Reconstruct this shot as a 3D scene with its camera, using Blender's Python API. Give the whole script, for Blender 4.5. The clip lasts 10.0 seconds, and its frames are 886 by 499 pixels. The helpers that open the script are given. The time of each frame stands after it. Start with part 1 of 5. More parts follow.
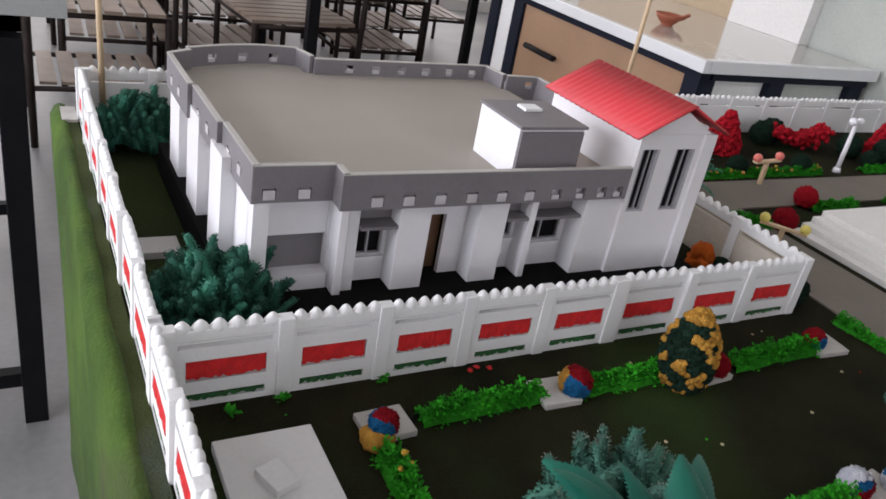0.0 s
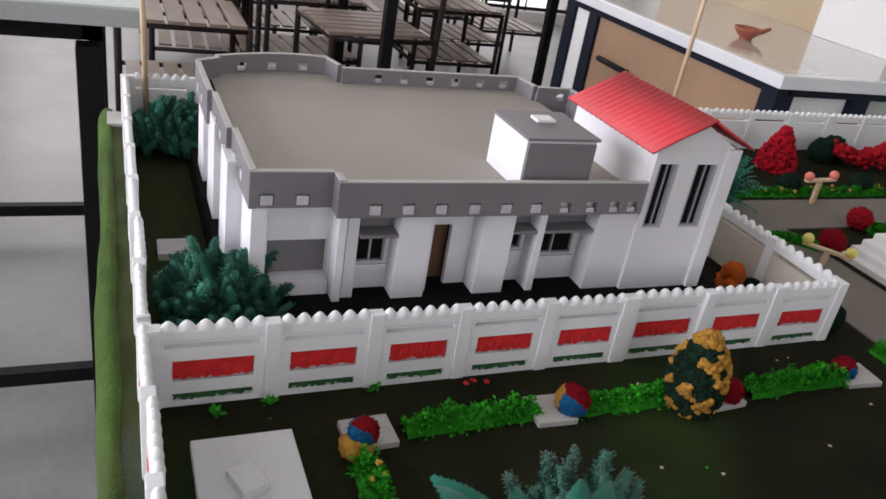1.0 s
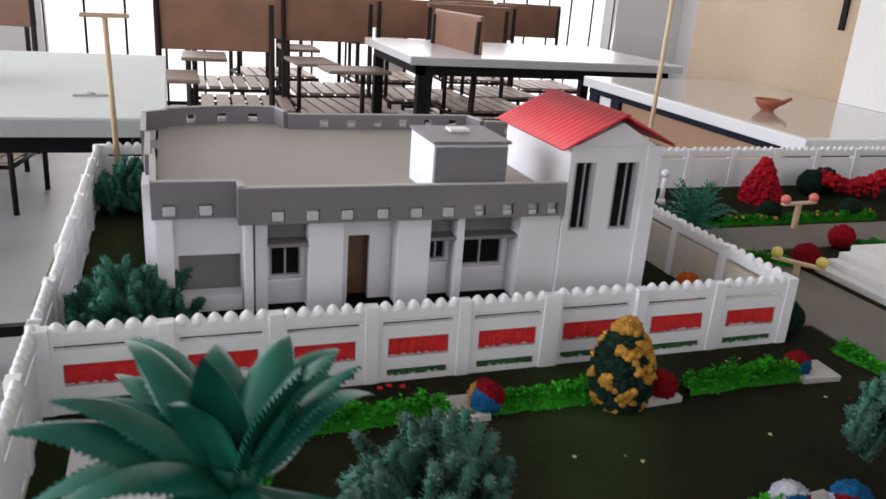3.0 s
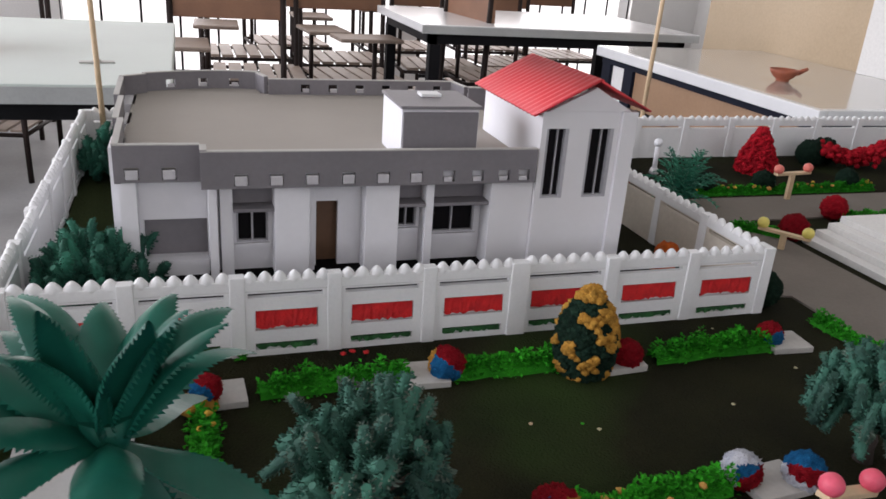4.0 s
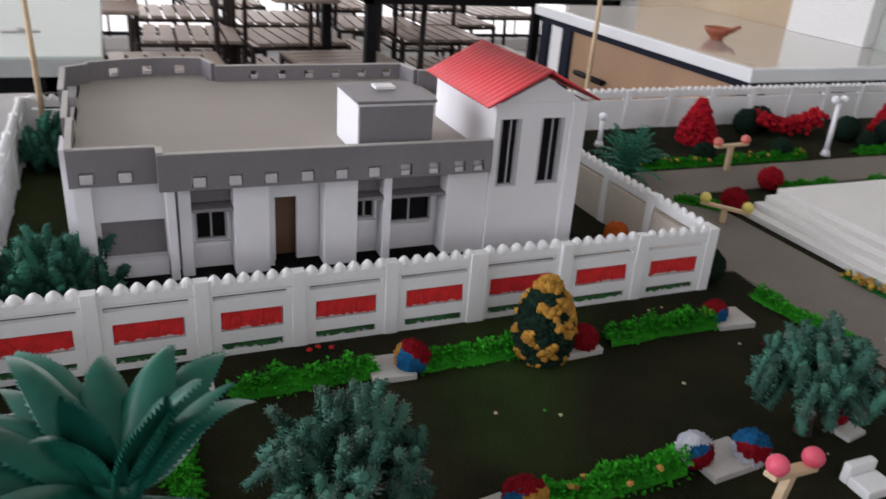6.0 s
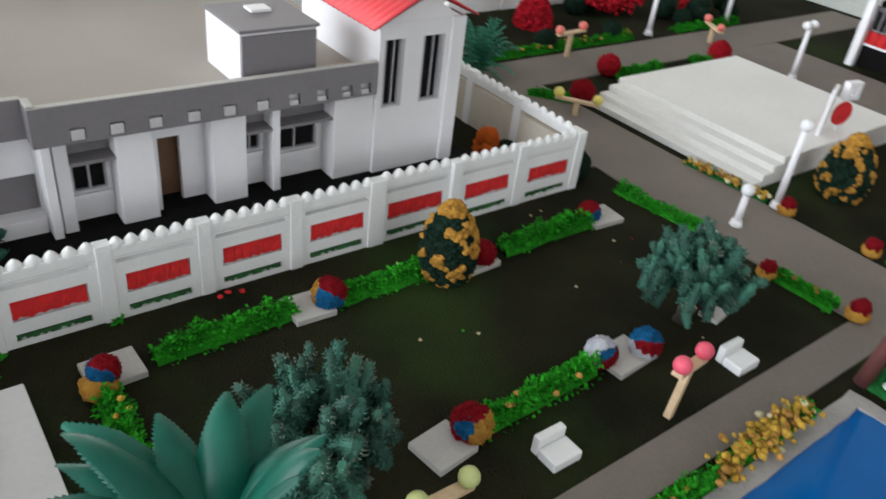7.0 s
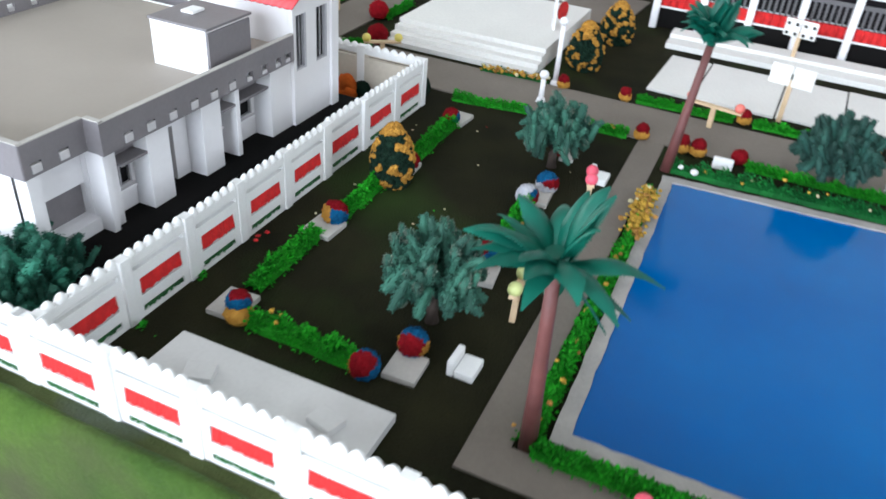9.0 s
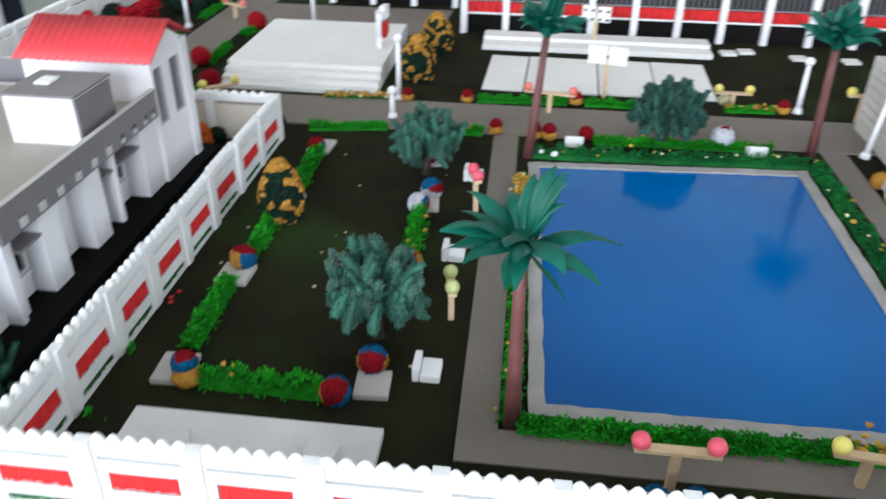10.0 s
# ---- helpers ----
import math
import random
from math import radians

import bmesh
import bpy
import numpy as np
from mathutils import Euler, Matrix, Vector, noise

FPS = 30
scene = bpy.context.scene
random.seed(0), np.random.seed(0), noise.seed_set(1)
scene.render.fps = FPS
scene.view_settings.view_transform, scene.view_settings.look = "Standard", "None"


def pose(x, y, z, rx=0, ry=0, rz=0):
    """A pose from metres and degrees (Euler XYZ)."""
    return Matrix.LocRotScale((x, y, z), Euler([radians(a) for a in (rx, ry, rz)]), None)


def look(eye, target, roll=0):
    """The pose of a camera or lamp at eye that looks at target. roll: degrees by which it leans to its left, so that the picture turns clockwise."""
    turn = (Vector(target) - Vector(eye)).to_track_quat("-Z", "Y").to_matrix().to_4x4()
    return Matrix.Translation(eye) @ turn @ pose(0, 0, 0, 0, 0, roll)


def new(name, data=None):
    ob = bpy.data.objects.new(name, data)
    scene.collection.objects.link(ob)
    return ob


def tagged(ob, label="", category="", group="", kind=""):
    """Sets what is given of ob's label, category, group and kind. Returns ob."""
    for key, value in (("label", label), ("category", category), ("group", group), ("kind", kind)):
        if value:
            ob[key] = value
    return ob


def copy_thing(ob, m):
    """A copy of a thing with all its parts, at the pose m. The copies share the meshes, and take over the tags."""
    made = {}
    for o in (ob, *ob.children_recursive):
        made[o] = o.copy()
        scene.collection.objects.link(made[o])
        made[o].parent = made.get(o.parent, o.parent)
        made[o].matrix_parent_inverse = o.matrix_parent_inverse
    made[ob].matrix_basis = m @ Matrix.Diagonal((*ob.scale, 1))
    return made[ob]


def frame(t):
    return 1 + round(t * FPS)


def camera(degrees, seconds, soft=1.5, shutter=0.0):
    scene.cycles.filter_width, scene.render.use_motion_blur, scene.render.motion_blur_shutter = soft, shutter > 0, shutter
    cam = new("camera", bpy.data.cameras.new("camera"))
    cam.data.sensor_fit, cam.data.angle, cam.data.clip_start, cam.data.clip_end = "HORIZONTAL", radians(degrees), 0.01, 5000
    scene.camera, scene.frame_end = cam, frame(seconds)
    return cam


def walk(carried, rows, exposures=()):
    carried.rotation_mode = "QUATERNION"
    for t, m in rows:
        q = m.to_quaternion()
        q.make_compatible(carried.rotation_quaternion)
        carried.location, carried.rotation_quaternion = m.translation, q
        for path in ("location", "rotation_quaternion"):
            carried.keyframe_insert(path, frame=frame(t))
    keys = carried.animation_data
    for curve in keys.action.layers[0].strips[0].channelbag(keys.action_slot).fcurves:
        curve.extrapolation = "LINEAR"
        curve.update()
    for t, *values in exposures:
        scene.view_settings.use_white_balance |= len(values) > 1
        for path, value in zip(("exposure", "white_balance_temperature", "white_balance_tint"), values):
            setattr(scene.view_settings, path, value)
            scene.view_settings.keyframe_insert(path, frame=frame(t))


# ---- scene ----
cam = camera(59.0, 10.0, soft=1.6, shutter=0.5)
PATH = [
    (0, (-0.111, -0.649, 1.287), (0.826, 0.878, 0.397), 10.8),
    (0.5, (-0.077, -0.66, 1.291), (0.791, 0.908, 0.404), 11.0),
    (1, (-0.027, -0.679, 1.296), (0.738, 0.939, 0.402), 9.9),
    (1.5, (0.013, -0.694, 1.284), (0.726, 0.973, 0.439), 8.6),
    (2, (0.058, -0.727, 1.277), (0.729, 1.0, 0.525), 5.8),
    (3.5, (0.163, -0.795, 1.178), (0.795, 0.985, 0.522), 3.8),
    (4, (0.191, -0.797, 1.196), (0.79, 0.966, 0.465), 4.2),
    (4.5, (0.215, -0.811, 1.193), (0.811, 0.955, 0.468), 5.0),
    (5, (0.237, -0.822, 1.191), (0.75, 0.984, 0.5), 3.4),
    (6.5, (0.117, -0.758, 1.28), (1.033, 0.743, 0.328), 5.7),
    (7, (0.074, -0.715, 1.309), (1.164, 0.565, 0.225), 7.5),
    (7.5, (0.001, -0.672, 1.316), (1.245, 0.422, 0.196), 7.1),
    (8, (-0.133, -0.663, 1.333), (1.239, 0.238, 0.19), 6.6),
    (8.5, (-0.283, -0.652, 1.392), (1.211, 0.078, 0.281), 6.6),
    (9, (-0.422, -0.618, 1.379), (1.127, 0.006, 0.279), 5.0),
    (9.5, (-0.502, -0.56, 1.383), (1.11, -0.125, 0.281), 3.0),
    (10, (-0.502, -0.491, 1.377), (1.203, -0.304, 0.349), 0.8),
]
# The model stands on a table: U is the length in metres of one plan unit, Z0 the height of its ground.
U, Z0 = 0.34, 0.90


def W(p):
    return (U * p[0], U * p[1], Z0 + U * (p[2] - 0.75))


walk(cam, [(t, look(W(eye), W(target), roll)) for t, eye, target, roll in PATH],
     exposures=[(0.0, -0.19, 6450, 17), (5.2, -0.22, 6450, 17), (6.4, -0.33, 6400, 15), (7.0, 0.07, 6400, 9), (7.5, 0.36, 6250, 11),
                (8.2, 0.57, 6100, 10), (9.0, 0.5, 6000, 8), (10.0, 0.33, 6000, 8)])


# ---- light: daylight from the windows of the room, and an added front fill ----
world = bpy.data.worlds.new("sky")
scene.world = world
world.use_nodes = True
wn = world.node_tree.nodes
sky = wn.new("ShaderNodeTexSky")
sky.sky_type, sky.sun_disc = "NISHITA", False
sky.sun_elevation, sky.sun_rotation = radians(50), radians(-60)
wn["Background"].inputs["Strength"].default_value = 0.12
world.node_tree.links.new(sky.outputs[0], wn["Background"].inputs[0])


def window_light(name, eye, target, w, h, watts, colour=(1, 0.98, 0.95)):
    lamp = bpy.data.lights.new(name, "AREA")
    lamp.shape, lamp.size, lamp.size_y, lamp.energy, lamp.color = "RECTANGLE", w, h, watts, colour
    ob = new(name, lamp)
    ob.matrix_world = look(eye, target)
    return ob


window_light("window_light_left", (-3.35, 0.6, 1.75), (0.2, 0.1, 0.9), 4.2, 1.5, 190, (0.93, 0.96, 1.0))
window_light("window_light_back", (0.4, 5.3, 1.6), (0.4, 0.0, 0.9), 6.0, 2.0, 95, (1.0, 0.98, 0.95))
# Weak fill added from the camera's side; no window is known there.
window_light("front_fill_light", (0.4, -3.3, 2.0), (0.4, 0.0, 0.9), 3.0, 1.3, 26, (1.0, 0.97, 0.93))


# ---- materials ----
def mat(name, c1, c2=None, rough=0.6, scale=40.0, bump=0.15, fine=300.0, metal=0.0, c3=None, spec=0.5, coat=0.0, rand=0.0, detail=5.0, grain=0.22, sheen=0.0):
    """Two scales of variation: broad patches (scale) between c1 and c2 with blotches of c3, and fine relief."""
    m = bpy.data.materials.new(name)
    m.use_nodes = True
    n, l = m.node_tree.nodes, m.node_tree.links
    b = n["Principled BSDF"]
    c2 = c2 or tuple(0.82 * v for v in c1)
    tc = n.new("ShaderNodeTexCoord")
    big = n.new("ShaderNodeTexNoise")
    big.inputs["Scale"].default_value, big.inputs["Detail"].default_value = scale, detail
    small = n.new("ShaderNodeTexNoise")
    small.inputs["Scale"].default_value, small.inputs["Detail"].default_value = fine, 3.0
    for x in (big, small):
        l.new(tc.outputs["Object"], x.inputs["Vector"])
    ramp = n.new("ShaderNodeValToRGB")
    ramp.color_ramp.elements[0].position, ramp.color_ramp.elements[1].position = 0.32, 0.68
    ramp.color_ramp.elements[0].color, ramp.color_ramp.elements[1].color = (*c2, 1), (*c1, 1)
    l.new(big.outputs[0], ramp.inputs[0])
    out = ramp.outputs[0]
    mix = n.new("ShaderNodeMix")
    mix.data_type, mix.blend_type = "RGBA", "MULTIPLY"
    mix.inputs[0].default_value = grain
    speck = n.new("ShaderNodeValToRGB")
    speck.color_ramp.elements[0].position, speck.color_ramp.elements[1].position = 0.3, 0.7
    speck.color_ramp.elements[0].color, speck.color_ramp.elements[1].color = (0.62, 0.62, 0.62, 1), (1, 1, 1, 1)
    l.new(small.outputs[0], speck.inputs[0])
    l.new(out, mix.inputs[6])
    l.new(speck.outputs[0], mix.inputs[7])
    out = mix.outputs[2]
    if c3:
        blot = n.new("ShaderNodeTexNoise")
        blot.inputs["Scale"].default_value, blot.inputs["Detail"].default_value = scale * 0.37, 6.0
        l.new(tc.outputs["Object"], blot.inputs["Vector"])
        r2 = n.new("ShaderNodeValToRGB")
        r2.color_ramp.elements[0].position, r2.color_ramp.elements[1].position = 0.55, 0.72
        l.new(blot.outputs[0], r2.inputs[0])
        m2 = n.new("ShaderNodeMix")
        m2.data_type = "RGBA"
        l.new(r2.outputs[0], m2.inputs[0])
        l.new(out, m2.inputs[6])
        m2.inputs[7].default_value = (*c3, 1)
        out = m2.outputs[2]
    if rand:
        geo = n.new("ShaderNodeNewGeometry")
        hsv = n.new("ShaderNodeHueSaturation")
        mp = n.new("ShaderNodeMapRange")
        mp.inputs[3].default_value, mp.inputs[4].default_value = 1 - rand, 1 + rand
        l.new(geo.outputs["Random Per Island"], mp.inputs[0])
        l.new(mp.outputs[0], hsv.inputs["Value"])
        l.new(out, hsv.inputs["Color"])
        out = hsv.outputs[0]
    l.new(out, b.inputs["Base Color"])
    b.inputs["Roughness"].default_value, b.inputs["Metallic"].default_value = rough, metal
    b.inputs["Specular IOR Level"].default_value, b.inputs["Coat Weight"].default_value = spec, coat
    b.inputs["Sheen Weight"].default_value = sheen
    if bump:
        bp = n.new("ShaderNodeBump")
        bp.inputs["Strength"].default_value, bp.inputs["Distance"].default_value = bump, 0.001
        l.new(small.outputs[0], bp.inputs["Height"])
        l.new(bp.outputs[0], b.inputs["Normal"])
    return m


FOAM = mat("white_foam", (0.82, 0.82, 0.81), (0.74, 0.74, 0.74), 0.7, 30, 0.15, 700, c3=(0.72, 0.70, 0.66), grain=0.1)
FOAM2 = mat("white_card", (0.79, 0.78, 0.80), (0.71, 0.70, 0.72), 0.6, 22, 0.03, 400, c3=(0.66, 0.645, 0.65), grain=0.06)
CREAM = mat("cream_card", (0.66, 0.60, 0.50), (0.56, 0.50, 0.42), 0.75, 16, 0.1, 400)
GREY = mat("grey_card", (0.20, 0.185, 0.195), (0.165, 0.153, 0.162), 0.55, 22, 0.06, 500)
GREYD = mat("dark_grey_card", (0.11, 0.105, 0.11), (0.085, 0.08, 0.085), 0.55, 22, 0.06, 500)
ROOFTOP = mat("roof_terrace_card", (0.35, 0.315, 0.275), (0.30, 0.27, 0.235), 0.7, 9, 0.05, 500, c3=(0.31, 0.285, 0.255), grain=0.06)
BLACK = mat("black_card", (0.011, 0.010, 0.010), (0.007, 0.007, 0.007), 0.9, 30, 0.1, 400, spec=0.03)
PANE = mat("dark_pane", (0.012, 0.01, 0.012), (0.008, 0.008, 0.008), 0.6, 30, 0.0, 300, spec=0.05)
FRAMEM = mat("grey_white_card_frame", (0.42, 0.41, 0.43), (0.34, 0.335, 0.35), 0.6, 40, 0.05, 500)
DOOR = mat("brown_door_card", (0.16, 0.085, 0.045), (0.12, 0.06, 0.03), 0.5, 60, 0.1, 400)
PAV = mat("white_grey_platform_card", (0.71, 0.705, 0.70), (0.61, 0.605, 0.60), 0.6, 14, 0.1, 500, c3=(0.46, 0.45, 0.445), grain=0.15)
LAWN2 = mat("green_felt", (0.034, 0.046, 0.016), (0.024, 0.030, 0.013), 0.95, 9, 0.9, 900, spec=0.06, grain=0.6)
RED = mat("red_roof_card", (0.62, 0.035, 0.045), (0.52, 0.03, 0.04), 0.45, 20, 0.08, 500)
CREPE = mat("red_crepe", (0.66, 0.014, 0.014), (0.42, 0.008, 0.01), 0.8, 160, 0.8, 500)
CREPEG = mat("green_crepe", (0.016, 0.12, 0.024), (0.008, 0.05, 0.014), 0.8, 160, 0.8, 500)
LEDGE = mat("dusty_green_felt", (0.066, 0.086, 0.027), (0.042, 0.055, 0.018), 0.95, 30, 0.9, 900, c3=(0.085, 0.10, 0.115), spec=0.06, grain=0.5, sheen=0.03)
LAWN = mat("dark_green_felt", (0.024, 0.0235, 0.0115), (0.0115, 0.0115, 0.0068), 0.95, 20, 0.9, 900, c3=(0.024, 0.042, 0.0115), spec=0.06, grain=0.6)
ROADM = mat("brown_paper_road", (0.20, 0.175, 0.15), (0.165, 0.145, 0.125), 0.85, 14, 0.3, 600, spec=0.2)
CLOTH = mat("green_plush_cloth", (0.082, 0.145, 0.026), (0.040, 0.080, 0.017), 0.95, 25, 1.0, 500, c3=(0.058, 0.062, 0.032), spec=0.05, grain=0.5, sheen=0.05)
POOLM = mat("blue_glossy_sheet", (0.0015, 0.110, 0.36), (0.001, 0.076, 0.285), 0.12, 9, 0.05, 90, c3=(0.001, 0.070, 0.265), spec=0.22, grain=0.04)
STONE = mat("grey_paper_rim", (0.36, 0.34, 0.32), (0.27, 0.26, 0.25), 0.85, 60, 0.5, 500)
SLAB = mat("pale_card_slab", (0.48, 0.46, 0.43), (0.40, 0.385, 0.36), 0.7, 30, 0.2, 500)
WHITE = mat("white_podium_card", (0.76, 0.75, 0.72), (0.68, 0.67, 0.645), 0.6, 12, 0.05, 500)
HEDGE = mat("bright_green_leaf", (0.026, 0.30, 0.012), (0.014, 0.19, 0.008), 0.75, 60, 0.1, 400, rand=0.45, spec=0.15)
HEDGED = mat("dark_green_leaf", (0.014, 0.165, 0.03), (0.006, 0.08, 0.018), 0.75, 60, 0.1, 400, rand=0.45, spec=0.15)
NEEDLE = mat("blue_green_needle", (0.036, 0.138, 0.092), (0.011, 0.052, 0.037), 0.8, 60, 0.1, 400, rand=0.4)
NEEDLE2 = mat("deep_green_needle", (0.017, 0.138, 0.085), (0.007, 0.06, 0.04), 0.8, 60, 0.1, 400, rand=0.4)
NEEDLE3 = mat("dark_green_needle", (0.016, 0.075, 0.054), (0.007, 0.035, 0.027), 0.8, 60, 0.1, 400, rand=0.4)
PALM = mat("palm_green_plastic", (0.012, 0.155, 0.104), (0.004, 0.066, 0.047), 0.4, 40, 0.1, 300, rand=0.35, spec=0.25)
NEEDLET = mat("dusty_needle_tip", (0.125, 0.165, 0.125), (0.075, 0.11, 0.085), 0.8, 60, 0.1, 400, rand=0.4)
BLOCKM = mat("pale_card_block", (0.56, 0.54, 0.55), (0.46, 0.445, 0.455), 0.6, 60, 0.1, 500)
TRUNK = mat("red_brown_tape", (0.15, 0.05, 0.045), (0.10, 0.033, 0.03), 0.6, 60, 0.4, 300)
SPRAYM = mat("teal_green_plastic", (0.05, 0.27, 0.17), (0.025, 0.16, 0.10), 0.5, 40, 0.1, 300, rand=0.35, spec=0.3)
BARK = mat("dark_twig", (0.06, 0.04, 0.03), (0.035, 0.025, 0.02), 0.8, 80, 0.5, 300)
STICK = mat("pale_wood_stick", (0.62, 0.46, 0.29), (0.52, 0.37, 0.22), 0.6, 120, 0.2, 500)
WOOLS = {
    "red": mat("red_wool", (0.30, 0.008, 0.015), (0.20, 0.005, 0.01), 0.95, 400, 1.0, 1500, rand=0.35, spec=0.1),
    "yellow": mat("yellow_wool", (0.50, 0.265, 0.05), (0.38, 0.18, 0.03), 0.95, 400, 1.0, 1500, rand=0.3, spec=0.1),
    "gold": mat("golden_wool", (0.56, 0.36, 0.06), (0.42, 0.24, 0.035), 0.95, 400, 1.0, 1500, rand=0.3, spec=0.1),
    "blue": mat("blue_wool", (0.012, 0.14, 0.32), (0.01, 0.09, 0.22), 0.95, 400, 1.0, 1500, rand=0.35, spec=0.1),
    "white": mat("white_wool", (0.66, 0.66, 0.7), (0.5, 0.52, 0.6), 0.95, 400, 1.0, 1500, rand=0.2, spec=0.1),
    "dark": mat("dark_green_wool", (0.012, 0.03, 0.018), (0.006, 0.018, 0.012), 0.95, 400, 1.0, 1500, rand=0.35, spec=0.1),
    "orange": mat("orange_wool", (0.7, 0.15, 0.02), (0.55, 0.10, 0.015), 0.95, 400, 1.0, 1500, rand=0.3, spec=0.1),
    "cream": mat("cream_wool", (0.66, 0.6, 0.4), (0.55, 0.5, 0.3), 0.95, 400, 1.0, 1500, rand=0.2, spec=0.1),
    "amber": mat("amber_wool", (0.45, 0.25, 0.07), (0.34, 0.16, 0.04), 0.95, 400, 1.0, 1500, rand=0.4, spec=0.1),
    "crimson": mat("crimson_wool", (0.42, 0.01, 0.02), (0.30, 0.008, 0.015), 0.95, 400, 1.0, 1500, rand=0.35, spec=0.1),
}
BEADS = {
    "pink": mat("pink_bead", (0.75, 0.10, 0.16), (0.68, 0.08, 0.13), 0.5, 60, 0.2, 600),
    "lime": mat("pale_green_bead", (0.50, 0.54, 0.22), (0.42, 0.46, 0.18), 0.5, 60, 0.2, 600),
    "lemon": mat("yellow_bead", (0.72, 0.62, 0.15), (0.65, 0.54, 0.12), 0.5, 60, 0.2, 600),
    "white": mat("white_bead", (0.8, 0.8, 0.82), (0.72, 0.72, 0.74), 0.4, 60, 0.1, 600),
    "coral": mat("coral_bead", (0.7, 0.18, 0.14), (0.62, 0.14, 0.11), 0.5, 60, 0.2, 600),
}
CONCRETE = mat("cement_floor", (0.265, 0.265, 0.265), (0.195, 0.195, 0.195), 0.4, 2.6, 0.1, 60, c3=(0.33, 0.325, 0.32), detail=9.0, grain=0.3)
WALL = mat("white_wall_paint", (0.78, 0.77, 0.75), (0.72, 0.71, 0.69), 0.8, 2.0, 0.1, 120)
OLDWALL = mat("stained_wall_paint", (0.50, 0.52, 0.48), (0.40, 0.42, 0.39), 0.8, 3.5, 0.1, 120, c3=(0.33, 0.34, 0.31))
PLY = mat("brown_plywood", (0.36, 0.22, 0.13), (0.30, 0.18, 0.105), 0.5, 6, 0.1, 150)
PLYL = mat("pale_plywood", (0.52, 0.40, 0.27), (0.45, 0.34, 0.22), 0.5, 4, 0.1, 150)
STEEL = mat("black_painted_steel", (0.008, 0.008, 0.010), (0.005, 0.005, 0.006), 0.6, 20, 0.05, 200, spec=0.15)
BROWNST = mat("dark_brown_steel", (0.03, 0.02, 0.018), (0.02, 0.014, 0.012), 0.6, 20, 0.05, 200, spec=0.15)
NAVY = mat("navy_black_steel", (0.010, 0.013, 0.026), (0.007, 0.009, 0.018), 0.6, 20, 0.05, 200, spec=0.15)
LAMINATE = mat("pale_green_laminate", (0.48, 0.53, 0.49), (0.44, 0.48, 0.45), 0.55, 3, 0.04, 200, spec=0.25, grain=0.05)
LAMEDGE = mat("grey_laminate_edge", (0.42, 0.43, 0.42), (0.36, 0.37, 0.36), 0.5, 8, 0.05, 200)
MARBLE = mat("white_counter_top", (0.72, 0.72, 0.72), (0.66, 0.66, 0.67), 0.2, 6, 0.02, 100, grain=0.05)
GRANITE = mat("polished_pale_granite", (0.50, 0.48, 0.44), (0.42, 0.40, 0.37), 0.14, 20, 0.0, 400, spec=0.8, coat=0.5)
CHAIRWOOD = mat("chair_board", (0.26, 0.13, 0.075), (0.20, 0.10, 0.06), 0.45, 8, 0.08, 150)
SLATWOOD = mat("grey_brown_slat", (0.30, 0.23, 0.18), (0.22, 0.165, 0.13), 0.5, 14, 0.1, 150)
CLAY = mat("terracotta_clay", (0.36, 0.10, 0.05), (0.27, 0.075, 0.04), 0.65, 30, 0.2, 200)


# ---- mesh helpers (plan units, ground at 0) ----
def bm_new():
    return bmesh.new()


def box(bm, x0, x1, y0, y1, z0, z1, bevel=0.0, mi=0):
    r = bmesh.ops.create_cube(bm, size=1.0)
    vs = r["verts"]
    for v in vs:
        v.co = Vector((x0 + (v.co.x + 0.5) * (x1 - x0), y0 + (v.co.y + 0.5) * (y1 - y0), z0 + (v.co.z + 0.5) * (z1 - z0)))
    fs = {f for v in vs for f in v.link_faces}
    for f in fs:
        f.material_index = mi
    if bevel:
        bmesh.ops.bevel(bm, geom=list({e for f in fs for e in f.edges}), offset=bevel, segments=2, affect="EDGES", profile=0.6)
    return vs


def cyl(bm, p0, p1, r0, r1=None, seg=10, mi=0):
    r1 = r0 if r1 is None else r1
    p0, p1 = Vector(p0), Vector(p1)
    d = p1 - p0
    q = d.to_track_quat("Z", "Y").to_matrix()
    a, b = [], []
    for i in range(seg):
        u = Vector((math.cos(2 * math.pi * i / seg), math.sin(2 * math.pi * i / seg), 0))
        a.append(bm.verts.new(p0 + q @ (u * r0)))
        b.append(bm.verts.new(p1 + q @ (u * r1)))
    for i in range(seg):
        j = (i + 1) % seg
        f = bm.faces.new((a[i], a[j], b[j], b[i]))
        f.smooth, f.material_index = True, mi
    bm.faces.new(a[::-1]).material_index = mi
    bm.faces.new(b).material_index = mi


def tube(bm, pts, radii, seg=8):
    """A bent tapered limb through the points."""
    rings = []
    for i, p in enumerate(pts):
        p = Vector(p)
        d = Vector(pts[min(i + 1, len(pts) - 1)]) - Vector(pts[max(i - 1, 0)])
        q = d.to_track_quat("Z", "Y").to_matrix()
        rings.append([bm.verts.new(p + q @ Vector((math.cos(2 * math.pi * k / seg), math.sin(2 * math.pi * k / seg), 0)) * radii[i]) for k in range(seg)])
    for a, b in zip(rings, rings[1:]):
        for k in range(seg):
            f = bm.faces.new((a[k], a[(k + 1) % seg], b[(k + 1) % seg], b[k]))
            f.smooth = True
    bm.faces.new(rings[0][::-1])
    bm.faces.new(rings[-1])


